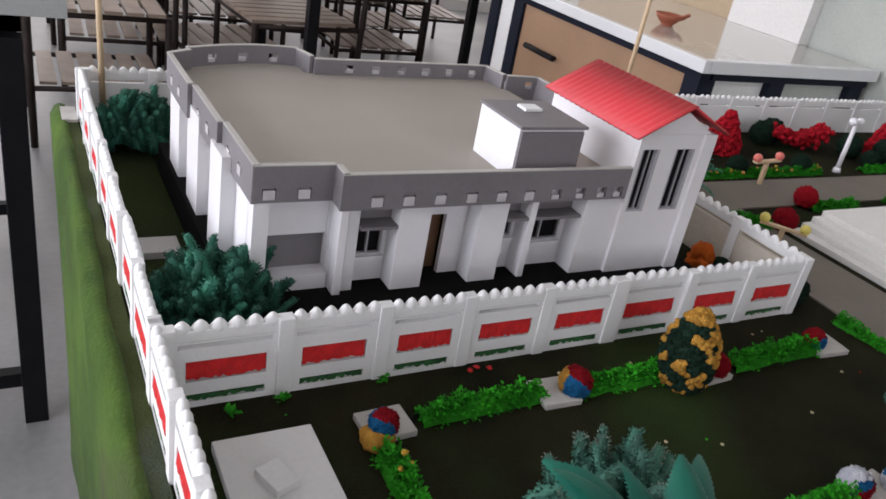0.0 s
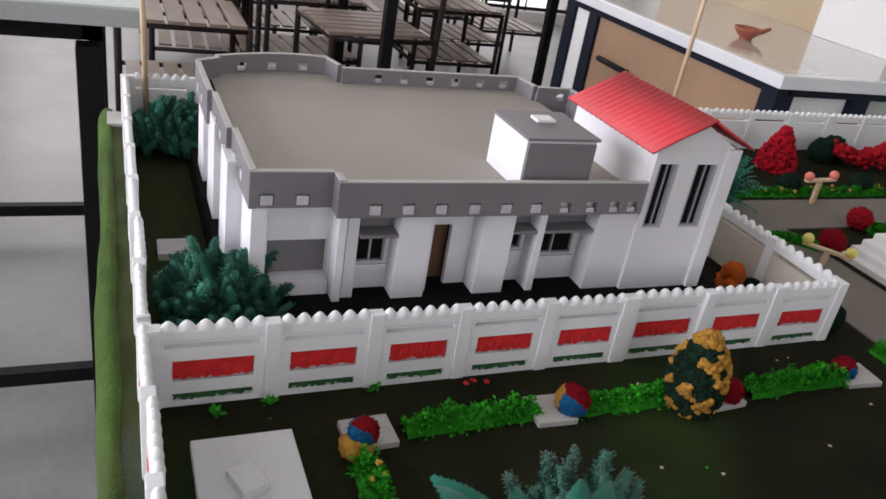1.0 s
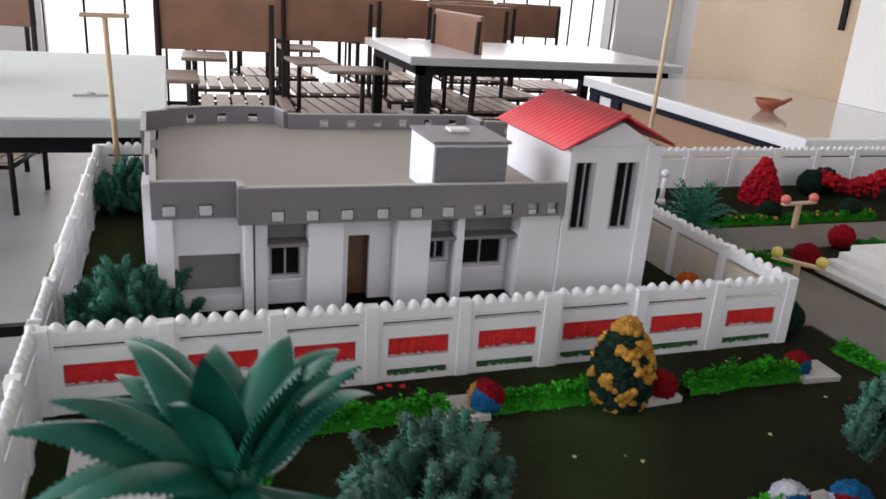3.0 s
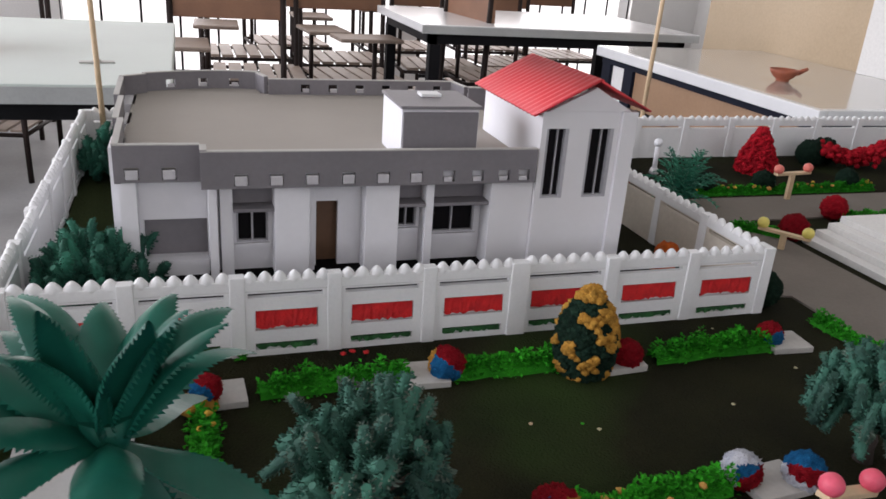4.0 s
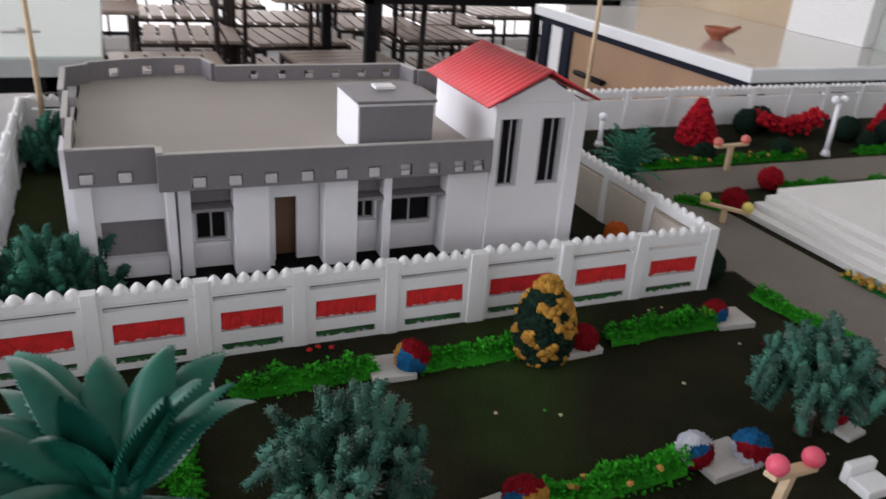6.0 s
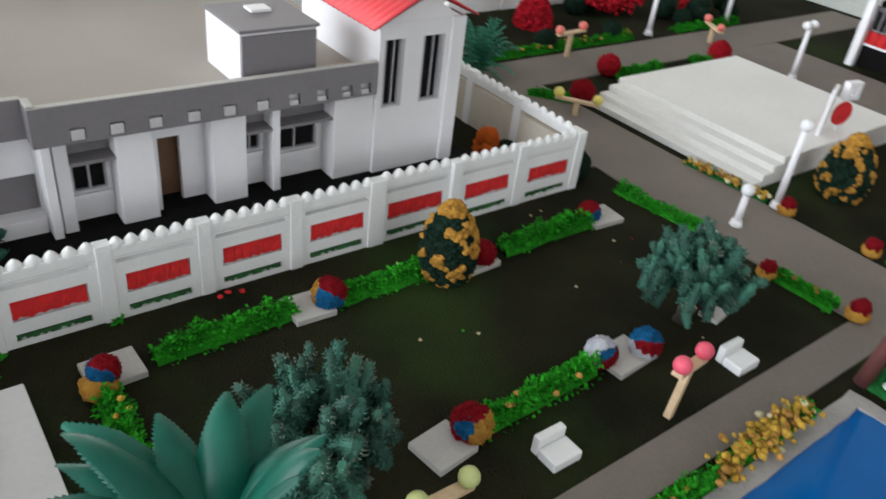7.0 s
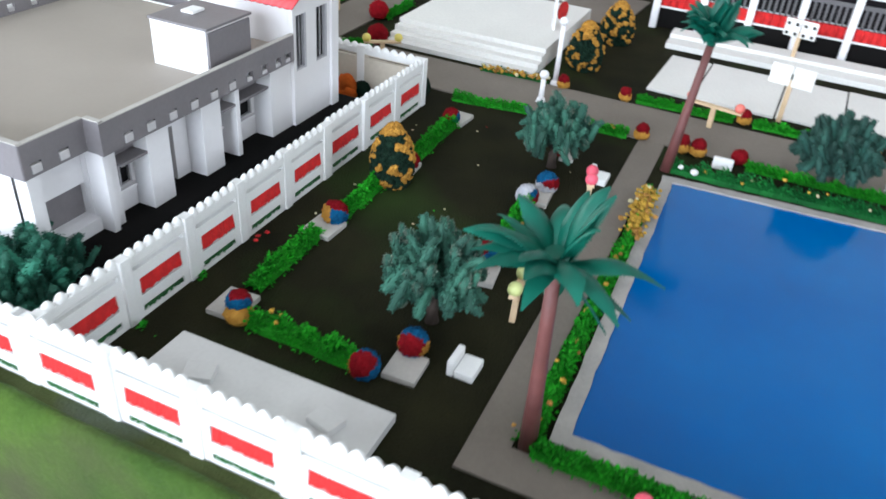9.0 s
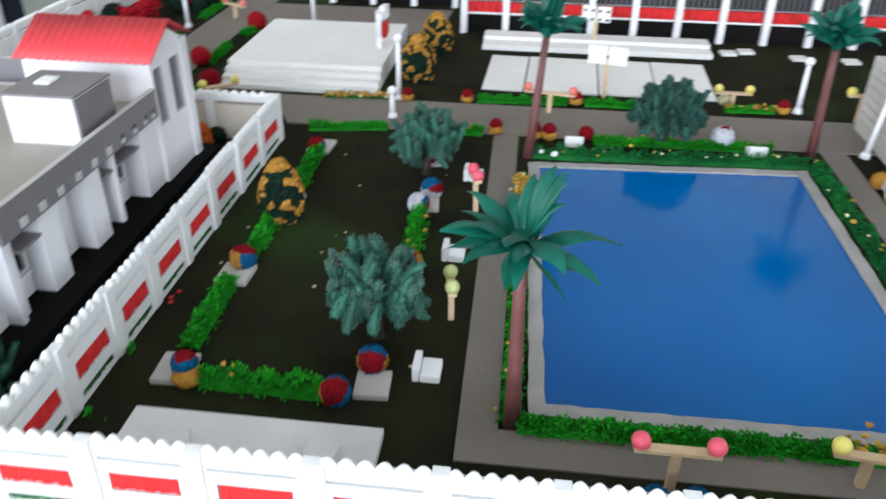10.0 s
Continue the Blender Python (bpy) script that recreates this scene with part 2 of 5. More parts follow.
def ball(bm, c, r, sub=2, squash=1.0, rough=0.0, seed=0.0, mi=0):
    vs = bmesh.ops.create_icosphere(bm, subdivisions=sub, radius=1.0)["verts"]
    for v in vs:
        k = 1 + rough * noise.noise(v.co * 3.1 + Vector((seed, seed * 1.7, 0)))
        v.co = Vector(c) + Vector((v.co.x, v.co.y, v.co.z * squash)) * r * k
    for f in {f for v in vs for f in v.link_faces}:
        f.smooth, f.material_index = True, mi
    return vs


def holed(bm, x0, x1, z0, z1, y0, y1, holes, pits=(), floor=0.0):
    """A wall in the plane of x and z between y0 and y1 with rectangular openings (xa, xb, za, zb), and pits that end at y = floor."""
    cuts = [*holes, *pits]
    xs = sorted({x0, x1, *[h[0] for h in cuts], *[h[1] for h in cuts]})
    zs = sorted({z0, z1, *[h[2] for h in cuts], *[h[3] for h in cuts]})

    def pit(i, j):
        cx, cz = (xs[i] + xs[i + 1]) / 2, (zs[j] + zs[j + 1]) / 2
        return any(h[0] < cx < h[1] and h[2] < cz < h[3] for h in pits)

    def solid(i, j):
        if not (0 <= i < len(xs) - 1 and 0 <= j < len(zs) - 1):
            return False
        cx, cz = (xs[i] + xs[i + 1]) / 2, (zs[j] + zs[j + 1]) / 2
        return not any(h[0] < cx < h[1] and h[2] < cz < h[3] for h in holes)

    grid = {}

    def v(i, j, k):
        if (i, j, k) not in grid:
            grid[i, j, k] = bm.verts.new((xs[i], (y0, y1, floor)[k], zs[j]))
        return grid[i, j, k]

    for i in range(len(xs) - 1):
        for j in range(len(zs) - 1):
            if not solid(i, j):
                continue
            f = 2 if pit(i, j) else 0
            bm.faces.new((v(i, j, f), v(i + 1, j, f), v(i + 1, j + 1, f), v(i, j + 1, f)))
            if f:
                for a, b, c, d in ((i - 1, j, (i, j), (i, j + 1)), (i + 1, j, (i + 1, j + 1), (i + 1, j)), (i, j - 1, (i + 1, j), (i, j)), (i, j + 1, (i, j + 1), (i + 1, j + 1))):
                    if not pit(a, b):
                        bm.faces.new((v(*c, 0), v(*d, 0), v(*d, 2), v(*c, 2)))
            bm.faces.new((v(i, j, 1), v(i, j + 1, 1), v(i + 1, j + 1, 1), v(i + 1, j, 1)))
            if not solid(i - 1, j):
                bm.faces.new((v(i, j, 0), v(i, j + 1, 0), v(i, j + 1, 1), v(i, j, 1)))
            if not solid(i + 1, j):
                bm.faces.new((v(i + 1, j, 0), v(i + 1, j, 1), v(i + 1, j + 1, 1), v(i + 1, j + 1, 0)))
            if not solid(i, j - 1):
                bm.faces.new((v(i, j, 0), v(i, j, 1), v(i + 1, j, 1), v(i + 1, j, 0)))
            if not solid(i, j + 1):
                bm.faces.new((v(i, j + 1, 0), v(i + 1, j + 1, 0), v(i + 1, j + 1, 1), v(i, j + 1, 1)))


def turned(bm, m):
    bmesh.ops.transform(bm, matrix=m, verts=bm.verts)
    return bm


def mesh_of(name, bm, materials, unit):
    bmesh.ops.scale(bm, vec=(unit,) * 3, verts=bm.verts)
    bmesh.ops.recalc_face_normals(bm, faces=bm.faces)
    me = bpy.data.meshes.new(name)
    bm.to_mesh(me)
    bm.free()
    for m in materials if isinstance(materials, (list, tuple)) else (materials,):
        me.materials.append(m)
    return me


def part(name, bm, material, parent, label="", unit=U):
    """Links a bmesh, or a mesh made before, as one mesh object under a thing or a part."""
    me = bm if isinstance(bm, bpy.types.Mesh) else mesh_of(name, bm, material, unit)
    ob = new(name, me)
    ob.parent = parent
    return tagged(ob, label)


def here(x, y, z=0.0, turn=0.0, tip=0.0, lean=0.0):
    """A place on the model, in plan units."""
    return Matrix.Translation((U * x, U * y, Z0 + U * z)) @ pose(0, 0, 0, tip, lean, turn)


def thing(name, m, label, category, group="", kind=""):
    ob = new(name)
    ob.empty_display_size = 0.02
    ob.matrix_basis = m
    return tagged(ob, label, category, group, kind)


def solo(name, bm, material, m, label, category, group="", kind="", unit=U):
    """A thing of one mesh."""
    ob = new(name, mesh_of(name, bm, material, unit))
    ob.matrix_basis = m
    return tagged(ob, label, category, group, kind)


rnd = random.Random(7)

# ---- the room ----
def structure(name, bm, material, label="", unit=1.0, m=None):
    return solo(name, bm, material, m or Matrix(), label or name.replace("_", " "), "structure", kind="structure", unit=unit)


bm = bm_new()
box(bm, -3.5, 4.2, -3.5, 5.6, -0.1, 0.0)
structure("floor", bm, CONCRETE, "grey polished cement floor of the classroom")
bm = bm_new()
box(bm, -3.5, 4.2, -3.5, 5.6, 3.0, 3.1)
structure("ceiling", bm, WALL, "white painted ceiling")
bm = bm_new()
holed(bm, -3.5, 4.2, 0.0, 3.0, 5.4, 5.6, [(-3.0, -0.9, 0.75, 2.6), (-0.7, 1.5, 0.08, 2.6), (1.7, 3.4, 0.08, 2.6)])
structure("wall_back", bm, WALL, "white wall with wide bright windows")
# Out of view: the opening is made up, to hold the fill lamp.
bm = bm_new()
holed(bm, -3.5, 4.2, 0.0, 3.0, -3.5, -3.3, [(-1.0, 2.5, 1.0, 2.6)])
structure("wall_front", bm, WALL, "unseen white wall with an opening added for the front fill light")
bm = bm_new()
holed(bm, -3.3, 5.4, 0.0, 3.0, 0.0, 0.2, [(-1.8, 2.8, 0.9, 2.6)])
structure("wall_left", turned(bm, pose(-3.3, 0, 0, 0, 0, 90)), WALL, "white wall with a wide window")
bm = bm_new()
box(bm, 4.0, 4.2, -3.3, 5.4, 0.0, 3.0)
structure("wall_right", bm, WALL, "white painted side wall")
bm = bm_new()
for x0, x1, z0 in ((-3.0, -0.9, 0.75), (-0.7, 1.5, 0.08), (1.7, 3.4, 0.08)):
    n = 9
    for i in range(n + 1):
        x = x0 + (x1 - x0) * i / n
        cyl(bm, (x, 5.45, z0), (x, 5.45, 2.6), 0.008, seg=6)
    for z in (z0 + 0.02, (z0 + 2.6) / 2, 2.58):
        box(bm, x0, x1, 5.44, 5.46, z - 0.012, z + 0.012)
structure("window_1", bm, STEEL, "black steel window grille")

glow = bpy.data.materials.new("daylight_haze")
glow.use_nodes = True
em = glow.node_tree.nodes.new("ShaderNodeEmission")
em.inputs[0].default_value, em.inputs[1].default_value = (1.0, 0.99, 0.97, 1), 1.6
glow.node_tree.links.new(em.outputs[0], glow.node_tree.nodes["Material Output"].inputs[0])
bm = bm_new()
box(bm, -6.0, 7.0, 7.0, 7.05, -1.0, 5.0)
structure("backdrop", bm, glow, "overexposed daylight outside the windows")

# counter, an angle of two runs, white top with black edge and brown doors below
def counter():
    root = thing("counter", Matrix(), "white topped counter with black frame and brown plywood doors", "counter")
    x, y, h, t = 1.305, 1.03, 0.78, 0.03
    bm = bm_new()
    box(bm, x, x + 0.022, y, 2.01, h - t, h, 0.003)
    box(bm, x + 0.0222, 1.925, y, y + 0.022, h - t, h, 0.003)
    part("edge_strip", bm, MARBLE, root, "white edge strip", unit=1)
    bm = bm_new()
    box(bm, x + 0.0222, 1.925, y + 0.0222, 2.01, h - t, h - 0.001)
    part("worktop", bm, GRANITE, root, "polished pale granite worktop", unit=1)
    bm = bm_new()
    box(bm, x + 0.02, x + 0.05, y + 0.02, 2.0, h - t - 0.02, h - t - 0.001)
    box(bm, x + 0.06, 1.92, y + 0.02, y + 0.05, h - t - 0.02, h - t - 0.001)
    for yy in (y + 0.02, 1.81, 1.945):
        box(bm, x + 0.02, x + 0.07, yy, yy + 0.05, 0, h - t - 0.02)
    for xx in (1.56, 1.86):
        box(bm, xx, xx + 0.05, y + 0.02, y + 0.07, 0, h - t - 0.02)
    part("frame", bm, NAVY, root, unit=1)
    bm = bm_new()
    box(bm, x + 0.03, x + 0.045, y + 0.072, 1.808, 0.05, h - t - 0.022)
    d = part("door", bm, PLY, root, unit=1)
    bm = bm_new()
    cyl(bm, (x + 0.015, 1.6, 0.62), (x + 0.015, 1.75, 0.62), 0.008)
    for yy in (1.61, 1.74):
        cyl(bm, (x + 0.015, yy, 0.62), (x + 0.032, yy, 0.62), 0.005)
    part("door_handle", bm, STEEL, d, unit=1)
    bm = bm_new()
    box(bm, x + 0.03, x + 0.045, 1.862, 1.943, 0.05, h - t - 0.022)
    part("panel", bm, WALL, root, "white end panel", unit=1)
    for x0, x1, mt in ((1.378, 1.557, WALL), (1.612, 1.858, OLDWALL)):
        bm = bm_new()
        box(bm, x0, x1, y + 0.04, y + 0.055, 0.05, h - t - 0.022)
        part("panel", bm, mt, root, unit=1)


counter()


def wall_cladding():
    bm = bm_new()
    box(bm, 1.93, 1.94, 1.56, 2.34, 0.70, 2.6)
    structure("trim_1", bm, PLYL, "pale plywood wall panel above the counter")
    bm = bm_new()
    box(bm, 1.922, 1.929, 1.62, 1.64, 0.98, 1.12)
    structure("trim_2", bm, STEEL, "black pull handle on the plywood panel")
    bm = bm_new()
    box(bm, 1.941, 2.12, 1.28, 2.35, 0.0, 3.0)
    box(bm, 1.90, 1.9405, 1.28, 1.555, 0.7795, 3.0)
    structure("wall_partition", bm, WALL, "white partition wall with a square pillar")
    bm = bm_new()
    box(bm, 1.941, 2.12, -3.3, 1.279, 0.0, 3.0)
    structure("wall_stained", bm, OLDWALL, "stained grey-green painted wall")


wall_cladding()


def pot():
    prof = [(0.0, 0.0), (0.032, 0.0), (0.030, 0.006), (0.048, 0.02), (0.066, 0.042), (0.070, 0.056), (0.064, 0.056), (0.05, 0.034), (0.0, 0.026)]
    bm = bm_new()
    seg = 20
    rings = []
    for r, z in prof:
        rings.append([bm.verts.new((max(r, 1e-4) * math.cos(2 * math.pi * k / seg), max(r, 1e-4) * math.sin(2 * math.pi * k / seg), z)) for k in range(seg)])
    for a, b in zip(rings, rings[1:]):
        for k in range(seg):
            bm.faces.new((a[k], a[(k + 1) % seg], b[(k + 1) % seg], b[k])).smooth = True
    cyl(bm, (0.058, 0, 0.040), (0.105, 0, 0.068), 0.014, 0.008)
    solo("clay_lamp", turned(bm, Matrix.Scale(0.52, 4)), CLAY, pose(1.515, 1.40, 0.779, 0, 0, -30), "terracotta clay oil lamp with a spout on the counter", "oil lamp", unit=1)


pot()


def table(name, x0, x1, y0, y1, h, label, top=LAMINATE):
    root = thing(name, pose(0, 0, 0), label, "table", "classroom tables")
    bm = bm_new()
    box(bm, x0, x1, y0, y1, h - 0.03, h, 0.003)
    t = part("tabletop", bm, top, root, unit=1)
    bm = bm_new()
    box(bm, x0 - 0.002, x1 + 0.002, y0 - 0.002, y0 + 0.001, h - 0.031, h - 0.004)
    part("edge_band", bm, LAMEDGE, t, unit=1)
    bm = bm_new()
    i = 0.06 if x0 < 0 else 0.035
    for a, b, c, d in ((x0 + i, x1 - i, y0 + i, y0 + i + 0.03), (x0 + i, x1 - i, y1 - i - 0.03, y1 - i), (x0 + i, x0 + i + 0.03, y0 + i, y1 - i), (x1 - i - 0.03, x1 - i, y0 + i, y1 - i)):
        box(bm, a, b, c, d, h - 0.07, h - 0.031)
    part("apron", bm, STEEL, root, unit=1)
    for xx in (x0 + i, x1 - i - 0.04):
        for yy in (y0 + 0.02, y1 - 0.06):
            bm = bm_new()
            box(bm, xx, xx + 0.04, yy, yy + 0.04, 0, h - 0.07, 0.002)
            part("leg", bm, STEEL, root, unit=1)
    bm = bm_new()
    box(bm, x0 + i, x1 - i, y0 + i + 0.005, y0 + i + 0.03, 0.055, 0.085)
    part("stretcher", bm, STEEL, root, unit=1)
    bm = bm_new()
    box(bm, x0 + i, x1 - i, y1 - i - 0.03, y1 - i - 0.005, 0.055, 0.085)
    part("stretcher", bm, STEEL, root, unit=1)
    return root


table("classroom_table", -1.45, 0.038, 1.085, 1.99, 0.802, "pale green laminate table with black steel legs")
table("classroom_table", 0.85, 1.97, 2.43, 3.15, 0.78, "white laminate table with black steel legs before the windows", MARBLE)

bm = bm_new()
vs = ball(bm, (0, 0, 0.045), 0.09, 3, 0.55, 0.5, 2)
for v in vs:
    v.co.z = max(0.0, v.co.z)
solo("orange_bag", bm, mat("orange_cloth", (0.75, 0.22, 0.02), (0.6, 0.16, 0.015), 0.8, 30, 0.4, 200), pose(-0.40, 1.44, 0.802), "crumpled orange cloth bag on the table", "bag", unit=1)
bm = bm_new()
box(bm, -0.03, 0.03, -0.008, 0.008, 0, 0.003, 0.001)
ball(bm, (0.0, 0, 0.004), 0.008, 2, 0.5, 0.3)
solo("paper_scrap", bm, SLAB, pose(-0.093, 1.305, 0.802, 0, 0, 8), "small twisted scrap of paper on the table", "scrap", unit=1)

# the table that carries the model, under a green cloth
bm = bm_new()
for xx in (0.03, 0.84):
    for yy in (-0.52, 0.22):
        box(bm, xx, xx + 0.04, yy, yy + 0.04, 0.0, 0.80)
box(bm, 0.0, 0.9, -0.56, 0.27, 0.80, 0.84)
solo("display_table", bm, STEEL, Matrix(), "black steel table under the architectural model", "table", unit=1)


def chair(x, y, turn, label="steel chair with brown plywood back, slatted seat and writing arm"):
    root = thing("chair", pose(x, y, 0, 0, 0, turn), label, "chair", "classroom chairs")
    w, d, s, h = 0.21, 0.2, 0.45, 0.90
    for sx in (-w, w):
        bm = bm_new()
        cyl(bm, (sx, -d, 0), (sx, -d - 0.03, h), 0.012, seg=6)
        part("leg", bm, BROWNST, root, unit=1)
        bm = bm_new()
        cyl(bm, (sx, d, 0), (sx, d, s), 0.012, seg=6)
        part("leg", bm, BROWNST, root, unit=1)
    for nm, z in (("seat_frame", s - 0.01), ("rack_frame", 0.2)):
        bm = bm_new()
        for a, b in (((-w, -d, z), (w, -d, z)), ((-w, d, z), (w, d, z)), ((-w, -d, z), (-w, d, z)), ((w, -d, z), (w, d, z))):
            cyl(bm, a, b, 0.009, seg=6)
        part(nm, bm, BROWNST, root, unit=1)
    for i in range(6):
        bm = bm_new()
        a = -w + 0.01 + i * (2 * w - 0.02) / 6
        box(bm, a, a + (2 * w - 0.02) / 6 - 0.012, -d + 0.01, d + 0.01, s, s + 0.012)
        part("seat_slat", bm, SLATWOOD, root, unit=1)
    for i in range(6):
        bm = bm_new()
        a = -w + 0.01 + i * (2 * w - 0.02) / 6
        box(bm, a, a + (2 * w - 0.02) / 6 - 0.016, -d + 0.02, d - 0.01, 0.21, 0.22)
        part("rack_slat", bm, SLATWOOD, root, unit=1)
    bm = bm_new()
    box(bm, -w - 0.01, w + 0.01, -d - 0.045, -d - 0.027, 0.72, 0.92, 0.006)
    part("backrest", bm, CHAIRWOOD, root, unit=1)
    bm = bm_new()
    box(bm, w - 0.13, w + 0.05, 0.0, d + 0.06, 0.66, 0.675, 0.006)
    a = part("writing_arm", bm, SLATWOOD, root, unit=1)
    bm = bm_new()
    cyl(bm, (w, 0.08, s), (w, 0.08, 0.66), 0.01, seg=6)
    part("arm_post", bm, BROWNST, a, unit=1)
    return root


first_chair = chair(0.22, 2.72, 180)
for x, y, a in ((0.36, 3.35, 178), (0.78, 3.3, 185), (0.82, 3.85, 180), (1.3, 3.7, 175), (1.75, 3.85, 182), (0.35, 4.0, 180), (1.25, 4.4, 180), (-0.75, 3.45, 170), (-1.1, 3.2, 188), (-0.85, 4.15, 180), (0.9, 2.75, 95), (2.2, 4.2, 180), (1.5, 3.4, 180), (0.62, 4.45, 184), (1.85, 4.5, 178)):
    copy_thing(first_chair, pose(x, y, 0, 0, 0, a))

# ---- the model's ground ----
bm = bm_new()
box(bm, -0.045, 2.55, -1.62, 0.905, -0.16, 0.0, 0.004)
structure("ground", bm, LAWN, "dark olive felt lawn of the model base", U, here(0, 0))


def sheet(name, pts, z, material, label):
    """A flat piece of paper on the ground, given by its outline."""
    bm = bm_new()
    a = [bm.verts.new((x, y, z)) for x, y in pts]
    b = [bm.verts.new((x, y, z - 0.004)) for x, y in pts]
    bm.faces.new(a)
    for i in range(len(pts)):
        j = (i + 1) % len(pts)
        bm.faces.new((a[i], b[i], b[j], a[j]))
    return structure(name, bm, material, label, U, here(0, 0))


sheet("road_1", [(1.01, -1.6), (1.18, -1.6), (1.175, 0.34), (2.5, 0.34), (2.5, 0.47), (0.94, 0.47), (0.94, 0.05), (1.01, 0.03)], 0.003, ROADM, "brown paper road between the lawns")
sheet("road_2", [(0.10, -0.439), (1.01, -0.428), (1.01, -0.478), (0.152, -0.484), (0.152, -1.6), (0.10, -1.6)], 0.0025, ROADM, "brown paper footpath beside the pool")
sheet("road_3", [(0.153, -1.075), (1.01, -1.075), (1.01, -1.125), (0.153, -1.125)], 0.0025, ROADM, "brown paper footpath on the far side of the pool")
sheet("road_4", [(1.70, 0.339), (2.0, 0.339), (2.0, -0.24), (1.70, -0.22)], 0.0025, ROADM, "brown paper road behind the podium")

sheet("ground_2", [(0.0, 0.005), (0.088, 0.005), (0.088, 0.84), (0.0, 0.84)], 0.002, LAWN2, "green felt strip inside the fence")

sheet("ground_3", [(-0.0445, -1.62), (-0.013, -1.62), (-0.013, 0.90), (-0.0445, 0.90)], 0.003, LEDGE, "dusty dark green felt ledge outside the fence")

# green plush cloth over the table's edge
bm = bm_new()
rows = []
prof = [(-0.030, 0.0042), (-0.039, 0.0075), (-0.047, 0.004), (-0.0525, -0.012), (-0.053, -0.08), (-0.0525, -0.22), (-0.056, -0.55)]
N = 60
for i in range(N + 1):
    y = -1.62 + 2.53 * i / N
    rows.append([bm.verts.new((x + 0.007 * k / 6 * math.sin(y * 9 + k) + 0.004 * noise.noise((y * 8, k, 0)), y, z + 0.003 * noise.noise((y * 5, k, 4)))) for k, (x, z) in enumerate(prof)])
for a, b in zip(rows, rows[1:]):
    for k in range(len(prof) - 1):
        bm.faces.new((a[k], a[k + 1], b[k + 1], b[k])).smooth = True
cloth = solo("green_cloth", bm, CLOTH, here(0, 0), "green plush cloth hanging over the table edge", "tablecloth")
sol = cloth.modifiers.new("thickness", "SOLIDIFY")
sol.thickness = 0.002

# ---- pool ----
PX0, PX1, PY0, PY1 = 0.198, 0.868, -1.002, -0.524


def warp(bm):
    """The pool is not quite square."""
    for v in bm.verts:
        fy = (v.co.y - PY0) / (PY1 - PY0)
        fx = (v.co.x - PX0) / (PX1 - PX0)
        v.co += Vector(((0.017 * (1 - fy) - 0.011 * fy) * fx, (-0.012 * (1 - fx) + 0.002 * fx) * fy, 0))
    return bm


def pool():
    root = thing("swimming_pool", here(0, 0), "blue glossy sheet pool with a grey stone rim", "pool")
    bm = bm_new()
    nx, ny = 40, 30
    g = [[bm.verts.new((PX0 - 0.01 + (PX1 - PX0 + 0.02) * i / nx, PY0 - 0.01 + (PY1 - PY0 + 0.02) * j / ny, 0.0022 + 0.0006 * noise.noise((i * 0.35, j * 0.3, 2)) + 0.0005 * noise.noise((i * 0.1, j * 0.8, 5)))) for j in range(ny + 1)] for i in range(nx + 1)]
    for i in range(nx):
        for j in range(ny):
            bm.faces.new((g[i][j], g[i + 1][j], g[i + 1][j + 1], g[i][j + 1])).smooth = True
    part("water_sheet", warp(bm), POOLM, root)
    w = 0.02
    for a, b, c, d in ((PX0 - w, PX1 + w, PY1, PY1 + w), (PX0 - w, PX1 + w, PY0 - w, PY0), (PX1, PX1 + w, PY0, PY1), (PX0 - w, PX0, PY0, PY1)):
        bm = bm_new()
        box(bm, a, b, c, d, 0, 0.0055)
        bmesh.ops.subdivide_edges(bm, edges=[e for e in bm.edges if e.calc_length() > 0.1], cuts=30)
        for v in bm.verts:
            v.co += Vector((noise.noise(v.co * 60), noise.noise(v.co * 60 + Vector((9, 0, 0))), 0.6 * noise.noise(v.co * 50 + Vector((0, 7, 0))))) * 0.0022
        part("rim", warp(bm), STONE, root)


pool()

# ---- planting ----
def leaf_quad(bm, c, d, n, length, width):
    """A folded leaflet at c, pointing along d."""
    d = d.normalized()
    s = d.cross(n)
    s = s.normalized() if s.length > 1e-6 else Vector((1, 0, 0))
    up = s.cross(d)
    a = bm.verts.new(c)
    b = bm.verts.new(c + d * length * 0.5 + s * width * 0.5 + up * length * 0.12)
    e = bm.verts.new(c + d * length - up * length * 0.1)
    f = bm.verts.new(c + d * length * 0.5 - s * width * 0.5 + up * length * 0.12)
    return bm.faces.new((a, b, e)), bm.faces.new((a, e, f))


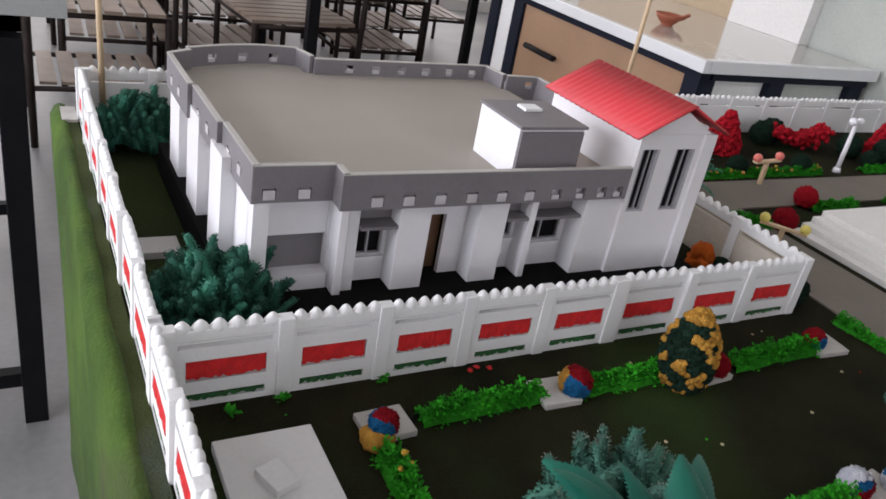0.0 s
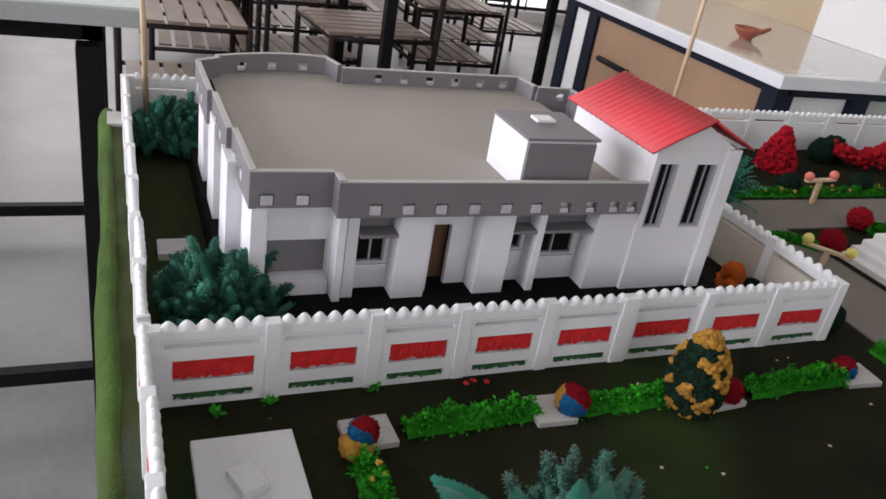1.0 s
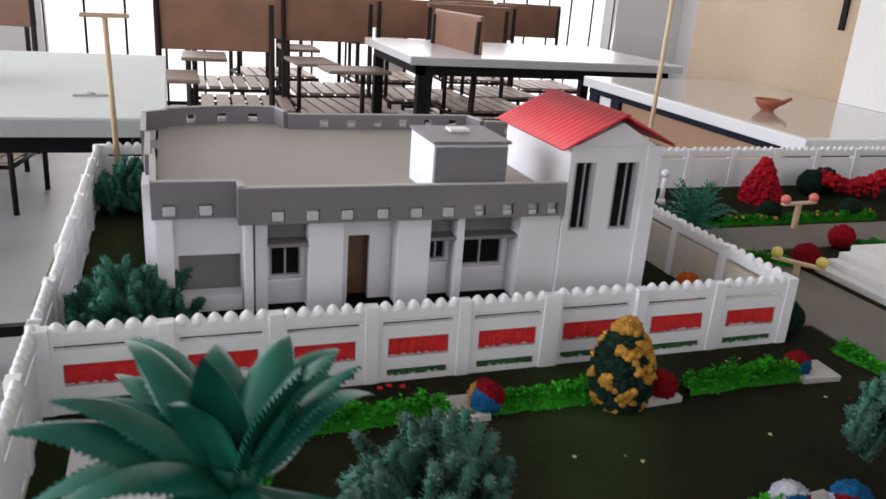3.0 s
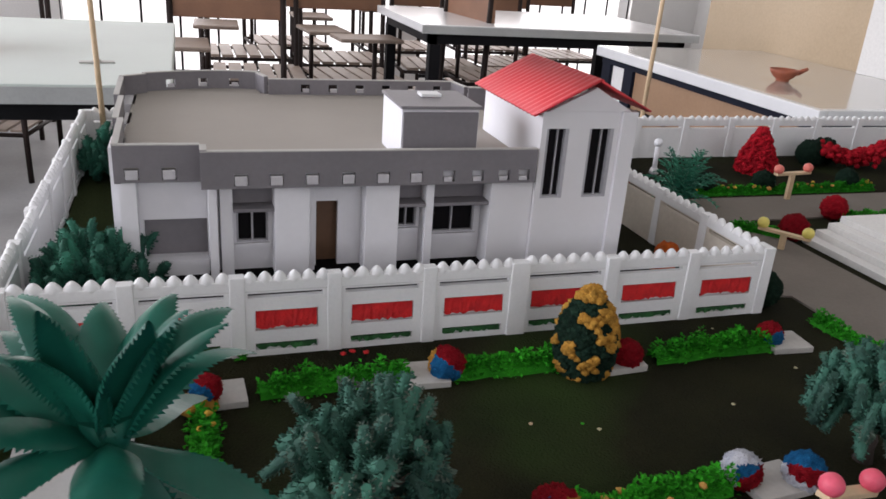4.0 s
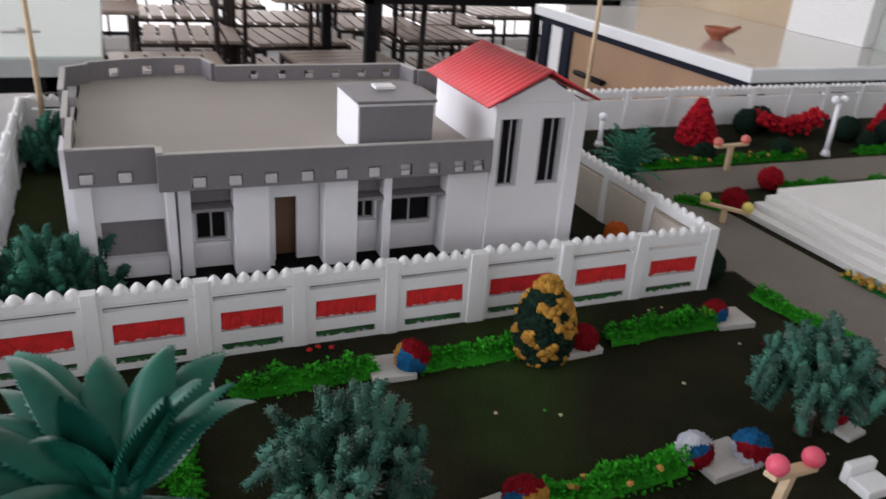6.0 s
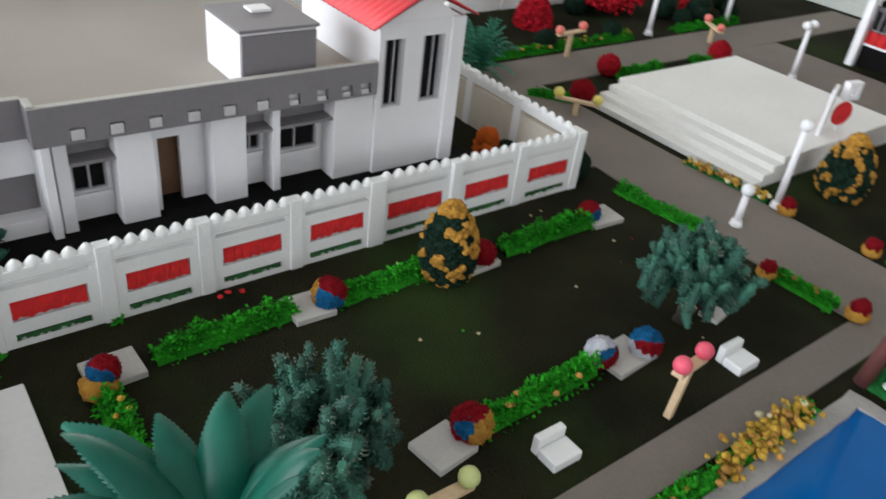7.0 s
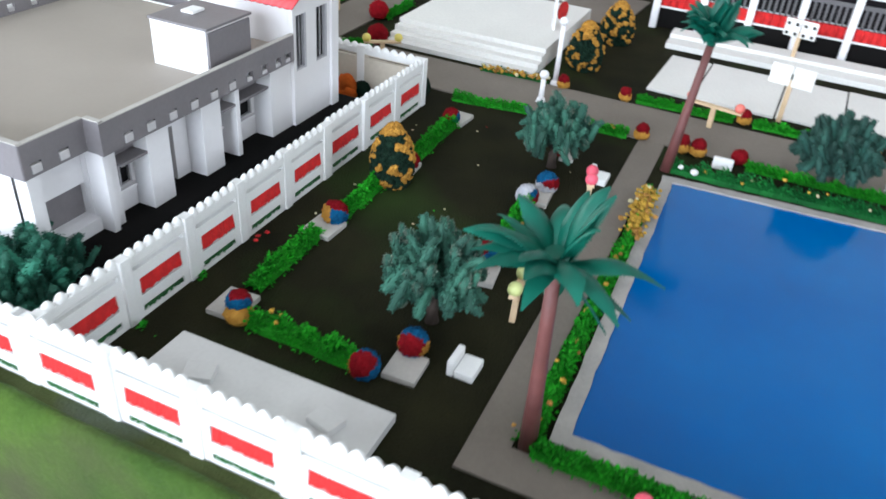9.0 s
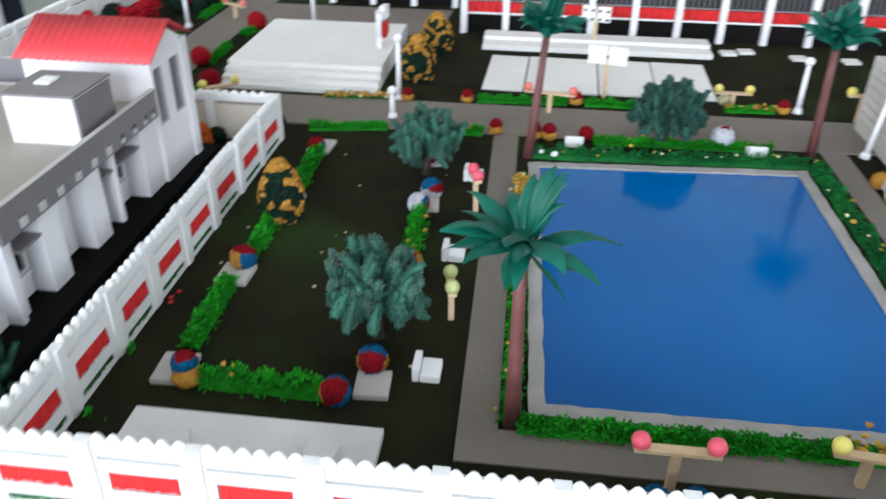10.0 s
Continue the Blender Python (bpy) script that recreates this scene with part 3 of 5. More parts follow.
def hedge(p0, p1, w=0.032, h=0.027, material=HEDGE, density=11000, flowers=(), label="bright green leafy plastic hedge strip on the lawn", soil=True):
    """A strip of small leaves on a low base, with wool flecks of the given colours."""
    p0, p1 = Vector((*p0, 0)), Vector((*p1, 0))
    d = p1 - p0
    L = d.length
    root = thing("hedge", here(*p0.xy, 0, math.degrees(math.atan2(d.y, d.x))), label, "hedge", "garden hedges")
    if soil:
        bm = bm_new()
        n = max(4, int(L / 0.02))
        rows = []
        for i in range(n + 1):
            k = 1 + 0.35 * noise.noise((i * 0.7, p0.x * 9, p0.y * 9))
            rows.append([bm.verts.new((L * i / n, w * 0.5 * k * y, z * h)) for y, z in ((-0.72, 0), (-0.55, 0.3), (0, 0.5), (0.55, 0.3), (0.72, 0))])
        for a, b in zip(rows, rows[1:]):
            for k in range(4):
                bm.faces.new((a[k], b[k], b[k + 1], a[k + 1]))
        part("base", bm, material, root)
    bm = bm_new()
    r = random.Random(int(1000 * (p0.x + 3 * p0.y + 7)))
    for _ in range(int(density * L)):
        x, y = r.uniform(0, L), r.gauss(0, 0.36)
        lump = 0.78 + 0.75 * noise.noise((x * 55, y * 2.5, p0.x * 31))
        z = h * max(0.1, (1 - min(1, y * y))) * lump * r.uniform(0.35, 1.0)
        c = Vector((x, max(-1, min(1, y)) * w * 0.5 * (0.8 + 0.5 * lump * 0.5), z))
        dirn = Vector((r.uniform(-1, 1), r.uniform(-1, 1) + y, r.uniform(-0.1, 1.0)))
        leaf_quad(bm, c, dirn, Vector((r.uniform(-1, 1), r.uniform(-1, 1), 1)), r.uniform(0.004, 0.0072), r.uniform(0.0028, 0.005))
    tagged(part("foliage", bm, material, root), kind="stuff")
    for col, count, a0, a1 in flowers:
        bm = bm_new()
        for _ in range(count):
            x = r.uniform(a0, a1) * L
            ball(bm, (x, r.gauss(0, 0.3) * w, h * r.uniform(0.55, 1.05)), r.uniform(0.0024, 0.0052), 1, 0.8, 0.6, r.random() * 9)
        tagged(part("blossom_scatter", bm, WOOLS[col], root), kind="stuff")
    return root


Y, O, CR = "gold", "amber", "cream"
hedge((0.245, -0.086), (0.405, -0.084))
hedge((0.452, -0.088), (0.60, -0.09))
hedge((0.70, -0.098), (0.865, -0.094))
hedge((0.19, -0.125), (0.186, -0.275), 0.034, flowers=[(Y, 3, 0.1, 0.4)])
hedge((0.465, -0.332), (0.64, -0.325), flowers=[(O, 5, 0.2, 0.8)])
hedge((0.985, -0.045), (1.008, -0.205), 0.026, 0.018)
hedge((1.005, -0.30), (1.008, -0.405), 0.026, 0.018, flowers=[(O, 4, 0.1, 0.9)])
hedge((0.16, -0.497), (0.60, -0.497), 0.026, 0.02, flowers=[(Y, 12, 0, 1), (O, 8, 0, 1)])
hedge((0.60, -0.497), (0.80, -0.495), 0.03, 0.02, flowers=[(Y, 190, 0.2, 1), (O, 40, 0, 1), (CR, 10, 0.3, 1)], density=2600, label="hedge strip full of yellow and orange wool blossoms")
hedge((0.912, -0.50), (0.93, -1.03), 0.036, 0.026, HEDGED, 6500, [(CR, 6, 0, 1), (Y, 6, 0, 1)], "dark green leafy strip with pale blossoms by the pool")
hedge((0.93, -1.045), (0.16, -1.045), 0.036, 0.026, HEDGED, 6500, [(CR, 10, 0, 1), (Y, 12, 0, 1)], "dark green leafy strip with pale blossoms by the pool")
hedge((0.158, -0.505), (0.158, -0.86), 0.034, 0.022)
hedge((0.158, -0.86), (0.158, -1.04), 0.034, 0.022, flowers=[(Y, 70, 0, 1), (O, 18, 0, 1)], density=2000, label="hedge strip full of yellow and orange wool blossoms")
hedge((0.995, -0.63), (1.0, -0.98), 0.026, 0.018, flowers=[(O, 3, 0, 1)])
hedge((1.172, -0.03), (1.185, -0.185), 0.024, 0.014, HEDGED, 1500, [(Y, 50, 0, 1), (O, 30, 0, 1), (CR, 12, 0, 1)], "low strip of yellow and orange wool blossoms by the podium")
hedge((1.20, -0.38), (1.21, -0.58), 0.026, 0.018)
hedge((1.21, -0.62), (1.215, -0.86), 0.026, 0.018, flowers=[(O, 3, 0, 1)])
hedge((1.218, -0.93), (1.225, -1.04), 0.026, 0.016, flowers=[(O, 16, 0, 1), (Y, 10, 0, 1)])
hedge((1.115, 0.315), (1.17, 0.25), 0.028, 0.02)
hedge((1.36, 0.318), (1.52, 0.322), 0.03, 0.02)
hedge((1.62, 0.32), (1.70, 0.30), 0.03, 0.02)
hedge((1.15, 0.50), (1.62, 0.50), 0.03, 0.018, flowers=[(O, 14, 0, 1), (Y, 14, 0, 1)])
hedge((1.78, 0.50), (2.05, 0.50), 0.03, 0.018)


SIDES = {
    "cap": ((0.1, 0.1, 1), (-0.9, -0.2, 0.0), (0.1, -0.9, -0.1), (0.5, 0.8, -0.2)),
}


def pompom(x, y, r, colours, seed=0, z=0.0, squash=1.0, label="", name="wool_pompom", aims=()):
    """A fuzzy ball of wool: each colour takes the part of the ball round its own aim."""
    bm = bm_new()
    q = random.Random(seed * 77 + 5)
    vs = bmesh.ops.create_icosphere(bm, subdivisions=4, radius=1.0)["verts"]
    aims = [Vector(a) for a in (aims or SIDES["cap"])][: len(colours)]

    def side(d):
        w = Vector((noise.noise(d * 4), noise.noise(d * 4 + Vector((5, 0, 0))), noise.noise(d * 4 + Vector((0, 5, 0))))) * 0.22
        return max(range(len(aims)), key=lambda i: (d + w).dot(aims[i]))

    for f in bm.faces:
        f.material_index = side(f.calc_center_median().normalized())
        f.smooth = True
    for v in vs:
        v.co = v.co * (1 + 0.16 * noise.noise(v.co * 7 + Vector((seed, 0, 0))) + 0.08 * q.uniform(-1, 1))
        v.co = Vector((v.co.x, v.co.y, v.co.z * squash)) * r
    # loose fibres
    for _ in range(220):
        d = Vector((q.gauss(0, 1), q.gauss(0, 1), q.gauss(0, 1))).normalized()
        base = Vector((d.x, d.y, d.z * squash)) * r * 0.97
        s = d.orthogonal().normalized() * r * 0.05
        tip = base + (d + 0.6 * Vector((q.gauss(0, 1), q.gauss(0, 1), q.gauss(0, 1)))).normalized() * r * q.uniform(0.1, 0.24)
        f = bm.faces.new((bm.verts.new(base - s), bm.verts.new(base + s), bm.verts.new(tip)))
        f.material_index = side(d)
    bmesh.ops.translate(bm, verts=bm.verts, vec=(0, 0, r * squash * 0.93))
    seen = list(dict.fromkeys(colours))
    n = len(seen)
    words = {1: "{} wool pompom", 2: "{} and {} wool pompom", 3: "{}, {} and {} wool pompom", 4: "{}, {}, {} and {} wool pompom"}[n].format(*seen)
    return solo(name, bm, [WOOLS[c] for c in colours], here(x, y, z), label or words + " on the model lawn", "pompom", "garden pompoms")


def cupped(x, y, r, top="red", bottom="yellow", seed=0, z=0.0):
    """An egg of wool with a red cone in a yellow cup."""
    bm = bm_new()
    q = random.Random(seed + 900)
    for c, rr, sq, mi in (((0, 0, r * 0.75), r, 0.8, 1), ((0, 0, r * 1.35), r * 0.85, 1.05, 0)):
        vs = ball(bm, c, rr, 3, sq, 0.25, seed * 1.3, mi)
        for v in vs:
            v.co += Vector((q.uniform(-1, 1), q.uniform(-1, 1), q.uniform(-1, 1))) * r * 0.06
    return solo("wool_flower", bm, [WOOLS[top], WOOLS[bottom]], here(x, y, z), f"{top} wool flower in a {bottom} wool cup", "flower", "wool flowers")


def slab(x, y, w, d, turn=0.0, h=0.008, name="paving_slab", mt=SLAB, label="small pale card paving slab on the lawn"):
    bm = bm_new()
    box(bm, -w / 2, w / 2, -d / 2, d / 2, 0, h, 0.0012)
    return solo(name, bm, mt, here(x, y, 0, turn), label, "slab", "paving slabs")


slab(0.205, -0.086, 0.054, 0.045, 2)
slab(0.421, -0.086, 0.05, 0.047, -2)
slab(0.655, -0.098, 0.05, 0.047, 3)
slab(0.893, -0.094, 0.055, 0.045, -4)
slab(0.206, -0.331, 0.047, 0.042, 3)
slab(0.685, -0.33, 0.06, 0.045, 5)
slab(0.43, -0.335, 0.05, 0.045, 8)
pompom(0.193, -0.105, 0.0156, ["red", "blue", "blue", "red"], 1, 0.012, 0.9, aims=((0, 0, 1), (-0.8, -0.6, 0.1), (-0.2, 0.9, 0.1), (0.8, 0, 0)))
pompom(0.445, -0.09, 0.0195, ["red", "blue", "yellow", "red"], 2, aims=((0.6, -0.3, 0.85), (-0.35, -0.65, -0.1), (-0.5, 0.2, -0.15), (0.5, 0.6, -0.4)))
pompom(0.66, -0.105, 0.0179, ["red"], 3)
pompom(0.872, -0.09, 0.0164, ["red", "blue", "red"], 4, aims=((-0.5, 0.2, 0.6), (-0.1, -0.8, -0.6), (0.8, 0.3, 0.2)))
pompom(0.175, -0.293, 0.0179, ["red", "blue", "yellow", "blue"], 5, aims=((-0.75, -0.1, 0.75), (-0.3, -0.75, -0.5), (-0.1, 0.7, -0.15), (0.5, 0.1, 0.5)))
pompom(0.237, -0.325, 0.0187, ["red", "blue", "yellow", "yellow", "blue"], 6, aims=((-1.0, -0.1, 0.45), (0.25, 0, 0.95), (-0.2, 0.6, -0.3), (-0.15, -0.6, -0.25), (-0.55, 0, -0.75)))
pompom(0.655, -0.322, 0.0179, ["white", "blue", "white", "red"], 7, aims=((-0.7, 0.5, 0.2), (0.1, -0.6, 0.5), (0.2, 0.2, 1), (0.4, -0.9, 0.0)))
pompom(0.712, -0.337, 0.0187, ["blue", "white", "red", "white"], 8, aims=((0, 0.1, 1), (-0.7, -0.3, -0.6), (-0.5, -0.5, 0.25), (0.6, 0.5, -0.5)))
pompom(0.462, -0.335, 0.0203, ["red", "blue", "yellow", "red"], 9, aims=((-0.2, 0.3, 0.9), (-0.5, -0.2, 0.45), (0.1, -0.9, 0.1), (-0.6, 0.2, -0.6)))
bm = bm_new()
ball(bm, (0, 0, 0.011), 0.0185, 3, 0.75, 0.25, 3)
solo("wool_cup", bm, WOOLS["yellow"], here(0.186, -0.109), "yellow wool cup under a red and blue pompom", "flower")
for i, (x, y, r) in enumerate(((1.015, -0.43, 0.015), (1.0, -0.51, 0.016), (1.0, -0.54, 0.016), (1.19, -0.355, 0.014), (1.18, -0.22, 0.014), (1.21, -0.60, 0.015), (1.22, -1.055, 0.015))):
    cupped(x, y, r, seed=i)
cupped(0.99, -0.312, 0.013, seed=20)
pompom(1.01, -0.615, 0.015, ["red"], 11)
pompom(1.015, -0.885, 0.022, ["white", "white", "white", "white", "red"], 12, aims=((-1, 0, 0.35), (1, 0, 0.35), (0, 1, 0.35), (0, -1, 0.35), (0, 0, 0.75)), label="white wool pompom with a small red tuft")
pompom(1.262, -0.935, 0.013, ["cream"], 13)
pompom(0.945, 0.02, 0.026, ["dark"], 14)
pompom(1.19, 0.245, 0.024, ["red"], 15)
pompom(1.36, 0.335, 0.024, ["crimson"], 16)
pompom(1.70, 0.30, 0.026, ["crimson"], 17)
for i, (x, y) in enumerate(((1.19, 0.515), (1.34, 0.515), (1.56, 0.515), (1.85, 0.53), (1.92, 0.52), (2.05, 0.53))):
    pompom(x, y, 0.023, ["dark"], 30 + i)


def big_slab():
    root = thing("concrete_platform", here(0.079, -0.216), "pale grey card platform on the lawn by the fence", "platform")
    bm = bm_new()
    box(bm, -0.049, 0.049, -0.143, 0.143, 0, 0.012, 0.0015)
    part("slab", bm, PAV, root)
    bm = bm_new()
    box(bm, -0.013, 0.013, -0.017, 0.017, 0.012, 0.022, 0.001)
    part("block", turned(bm, pose(-0.005, 0.075, 0, 0, 0, 20)), PAV, root)
    bm = bm_new()
    box(bm, -0.013, 0.013, -0.017, 0.017, 0.012, 0.022, 0.001)
    part("block", turned(bm, pose(0.0, -0.085, 0, 0, 0, -15)), PAV, root)


big_slab()


def seat(x, y, turn):
    root = thing("garden_seat", here(x, y, 0, turn), "white foam garden seat with a low back", "seat", "garden seats")
    bm = bm_new()
    box(bm, -0.018, 0.018, -0.0145, 0.010, 0, 0.0115, 0.002)
    part("seat", bm, FOAM, root)
    bm = bm_new()
    box(bm, -0.018, 0.018, 0.0105, 0.0195, 0, 0.022, 0.002)
    part("backrest", bm, FOAM, root)
    return root


seat(0.52, -0.398, 0)
seat(0.80, -0.405, 0)
seat(0.24, -0.395, 0)
seat(0.985, -0.59, 90)
seat(0.985, -0.945, 90)


def perch(x, y, turn, length, h, colour, stick_lean=0.0, label="wooden stick stand with a bead at each end"):
    root = thing("bead_stand", here(x, y, 0, turn, 0, stick_lean), label, "garden lamp", "bead stands")
    bm = bm_new()
    box(bm, -0.005, 0.005, -0.004, 0.004, 0, h, 0.0008)
    part("post", bm, STICK, root)
    bm = bm_new()
    box(bm, -length / 2, length / 2, -0.006, 0.006, h, h + 0.005, 0.0008)
    part("crossbar", bm, STICK, root)
    for sx in (-1, 1):
        bm = bm_new()
        br = 0.0098
        ball(bm, (sx * (length / 2 - 0.006), 0, h + 0.004 + br * 0.85), br, 3, 1, 0.04)
        part("bead", bm, BEADS[colour], root)
    return root


perch(0.087, -0.664, 90, 0.086, 0.055, "pink")
perch(0.66, -0.418, 12, 0.072, 0.06, "pink", 14)
perch(0.357, -0.409, 8, 0.075, 0.045, "lime", 14)
perch(1.146, -0.54, 80, 0.11, 0.045, "coral")
perch(1.35, 0.45, 5, 0.09, 0.055, "coral")
perch(1.13, 0.20, 125, 0.085, 0.028, "lemon")
perch(1.25, -0.95, 90, 0.08, 0.03, "lemon")
perch(1.80, 0.40, 60, 0.09, 0.04, "coral")


def sprig_tree(x, y, cz, r, sq, material, sprigs, seed, trunk=True, label="", length=0.048, thick=0.0092):
    """A twiggy plastic tree: a dome of thick bristly upright fingers on forked twigs, some with dusty pale tips."""
    root = thing("tree", here(x, y), label, "tree", "model trees")
    q = random.Random(seed)
    bm, twigs = bm_new(), bm_new()
    if trunk:
        tube(twigs, [(0, 0, 0), (0.002, 0.001, cz * 0.35), (0, 0, cz * 0.6)], [0.010, 0.008, 0.006])
    for i in range(sprigs):
        k = (i + 0.5) / sprigs
        zz = 1 - k * (1.5 if trunk else 1.15)
        a = i * 2.39996 + q.uniform(-0.3, 0.3)
        rr = math.sqrt(max(0, 1 - zz * zz))
        d = Vector((rr * math.cos(a), rr * math.sin(a), zz))
        lump = 0.9 + 0.22 * noise.noise(d * 2.2 + Vector((seed, 0, 0)))
        for layer in (1.0, 0.62) if i % 2 else (1.0,):
            tipp = Vector((d.x, d.y, d.z * sq)) * r * (lump + q.uniform(-0.14, 0.08)) * layer + Vector((0, 0, cz))
            out = Vector((d.x, d.y, 0))
            if zz > 0.12:
                dd = (out * 0.5 + Vector((q.gauss(0, 0.22), q.gauss(0, 0.22), 1.1))).normalized()
            else:
                dd = (out * 0.6 + Vector((q.gauss(0, 0.2), q.gauss(0, 0.2), -0.75))).normalized()
            L = length * q.uniform(0.65, 1.2) * (1.0 if zz > 0.12 else 0.72)
            base = tipp - dd * L * 0.7
            if layer == 1.0 and i % 4 == 0:
                cyl(twigs, Vector((0, 0, cz * 0.5)), base, 0.002, 0.001, 4)
            n1 = dd.orthogonal().normalized()
            n2 = dd.cross(n1)
            bend = Vector((q.gauss(0, 1), q.gauss(0, 1), 0)) * L * 0.14
            dusty = trunk and material is NEEDLE and layer == 1.0 and q.random() < 0.35
            fat = thick * q.uniform(0.75, 1.2)
            rings = 16
            axis = [base + dd * L * s / (rings - 1) + bend * (s / (rings - 1)) ** 2 for s in range(rings)]
            girth = [fat * (0.75 + 0.35 * math.sin(2.5 * s / (rings - 1) + 0.4)) * q.uniform(0.8, 1.15) * (0.8 if s == rings - 1 else 1.0) for s in range(rings)]
            tube(bm, axis[::3], [0.62 * g for g in girth[::3]], 6)
            for s in range(rings):
                f = s / (rings - 1)
                ph = q.uniform(0, 6.28)
                for m in range(8):
                    b = ph + m * 0.7854
                    o2 = n1 * math.cos(b) + n2 * math.sin(b)
                    pair = leaf_quad(bm, axis[s] + o2 * girth[s] * 0.5, o2 + dd * (0.15 + 0.7 * f * f) + Vector((q.gauss(0, 0.3), q.gauss(0, 0.3), q.gauss(0, 0.3))), o2.cross(dd), girth[s] * q.uniform(0.3, 0.62), girth[s] * 0.27)
                    if dusty and f > 0.62:
                        pair[0].material_index = pair[1].material_index = 1
    tagged(part("crown", bm, [material, NEEDLET], root), kind="stuff")
    if len(twigs.verts):
        part("trunk", twigs, BARK, root)
    return root


T1 = "blue-green twiggy plastic tree standing on the lawn"
sprig_tree(0.305, -0.318, 0.074, 0.066, 0.88, NEEDLE, 72, 3, True, T1)
sprig_tree(0.805, -0.316, 0.068, 0.06, 0.9, NEEDLE, 66, 8, True, T1)
sprig_tree(1.0, -0.77, 0.068, 0.069, 0.9, NEEDLE3, 90, 12, True, T1)
T2 = "deep green bushy plastic tree inside the fence"
sprig_tree(0.078, 0.118, 0.035, 0.074, 1.05, NEEDLE2, 92, 21, False, T2)
sprig_tree(0.065, 0.70, 0.03, 0.068, 1.0, NEEDLE2, 80, 27, False, T2)


def palm(x, y, h, fl, seed, trunk_r=0.0082, lean=(0.0, 0.0), fronds=20, comb=0.1, rise=0, slim=1.0, label="green plastic palm with a red-brown trunk"):
    """A vase of toothed fronds: steep ones in the heart, arching ones round it, a few that hang."""
    root = thing("palm_tree", here(x, y), label, "palm tree", "model palms")
    q = random.Random(seed)
    bm = bm_new()
    top = Vector((lean[0], lean[1], h))
    tube(bm, [(0, 0, 0), top * 0.35, top * 0.7, top], [trunk_r * 1.25, trunk_r, trunk_r * 0.85, trunk_r * 0.8], 12)
    part("trunk", bm, TRUNK, root)
    bm = bm_new()
    cyl(bm, top - Vector((0, 0, 0.004)), top + Vector((0, 0, fl * 0.22)), trunk_r * 0.85, trunk_r * 1.5, 10)
    part("crown_base", bm, PALM, root)
    for i in range(fronds):
        tier = i % 5
        a = 2.39996 * i + q.uniform(-0.25, 0.25)
        el = math.radians((66, 48, 34, (-6 if i % 2 else -40) if not rise else 22, 44)[tier] + rise + q.uniform(-8, 8))
        drop = (0.28, 0.40, 0.46, 0.34, 0.36)[tier] + q.uniform(-0.08, 0.08)
        L = fl * q.uniform(0.9, 1.15) * (1.15, 1.15, 1.1, 0.95, 1.1)[tier]
        out = Vector((math.cos(a), math.sin(a), 0))
        side = Vector((-math.sin(a), math.cos(a), 0))
        start = top + out * trunk_r * 0.5 + Vector((0, 0, fl * 0.05))
        bm = bm_new()
        n = 28
        twist = q.uniform(-0.4, 0.4)
        wide = fl * slim * q.uniform(0.15, 0.19)
        rib, inner, tips = [], {-1: [], 1: []}, {-1: [], 1: []}
        for s in range(n + 1):
            f = s / n
            p = start + out * L * math.cos(el) * f ** 1.12 + Vector((0, 0, L * (math.sin(el) * f ** 0.92 - drop * f ** 2.4)))
            wdt = wide * (math.sin(math.pi * (0.05 + 0.94 * f) ** 0.85) + 0.04)
            rib.append(bm.verts.new(p + Vector((0, 0, 0.10 * wdt))))
            for g in (-1, 1):
                def edge(w, ahead):
                    return p + side * w * g + out * ahead + Vector((0, 0, -0.38 * w + g * w * twist * f + 0.16 * w * math.sin(7 * f + 1.7 * i + g)))
                inner[g].append(bm.verts.new(edge(wdt * (1 - comb * (0.3 + 0.7 * f)), wdt * 0.1)))
                tips[g].append(edge(wdt * q.uniform(0.94, 1.01), wdt * (0.1 + comb) + L / n * q.uniform(0.45, 0.75)))
        for s in range(n):
            for g in (-1, 1):
                bm.faces.new((rib[s], inner[g][s], inner[g][s + 1], rib[s + 1])).smooth = True
                bm.faces.new((inner[g][s], bm.verts.new(tips[g][s]), inner[g][s + 1]))
        part("frond", bm, PALM, root)
    return root


palm(0.162, -0.499, 0.238, 0.084, 4, lean=(-0.010, 0.003), fronds=24, slim=0.84)
palm(0.905, -0.50, 0.230, 0.084, 5, lean=(0.032, -0.018), fronds=30, comb=0.4, rise=12, slim=1.1)
palm(0.985, -1.05, 0.220, 0.086, 6, lean=(-0.01, 0.01), fronds=30, comb=0.4, rise=12, slim=1.1)


def spray(x, y, r, h, n, seed, material=PALM, label="feathery green plastic palm shrub by the road"):
    root = thing("palm_shrub", here(x, y), label, "shrub")
    q = random.Random(seed)
    bm = bm_new()
    for i in range(n):
        a, t = i * 2.39996, q.uniform(0.25, 1.25)
        L = r * q.uniform(0.8, 1.15)
        d = Vector((math.cos(a) * math.cos(t), math.sin(a) * math.cos(t), math.sin(t)))
        prev = Vector((0, 0, 0.004))
        for s in range(8):
            f = (s + 1) / 8
            p = Vector((d.x * L * f, d.y * L * f, 0.004 + d.z * h * 1.5 * f - 0.55 * h * f * f))
            w = (p - prev).normalized()
            sd = w.cross(Vector((0, 0, 1))).normalized()
            for sg in (-1, 1):
                leaf_quad(bm, p, w * 0.7 + sd * sg, Vector((0, 0, 1)), L * 0.24 * (1.1 - 0.6 * f), L * 0.045)
            cyl(bm, prev, p, 0.0012, 0.001, 4)
            prev = p
    part("fronds", bm, material, root)
    return root


spray(1.085, 0.44, 0.09, 0.12, 44, 2, SPRAYM)
spray(1.02, 0.60, 0.05, 0.07, 20, 3, SPRAYM)
pompom(1.03, 0.57, 0.02, ["crimson"], 61)


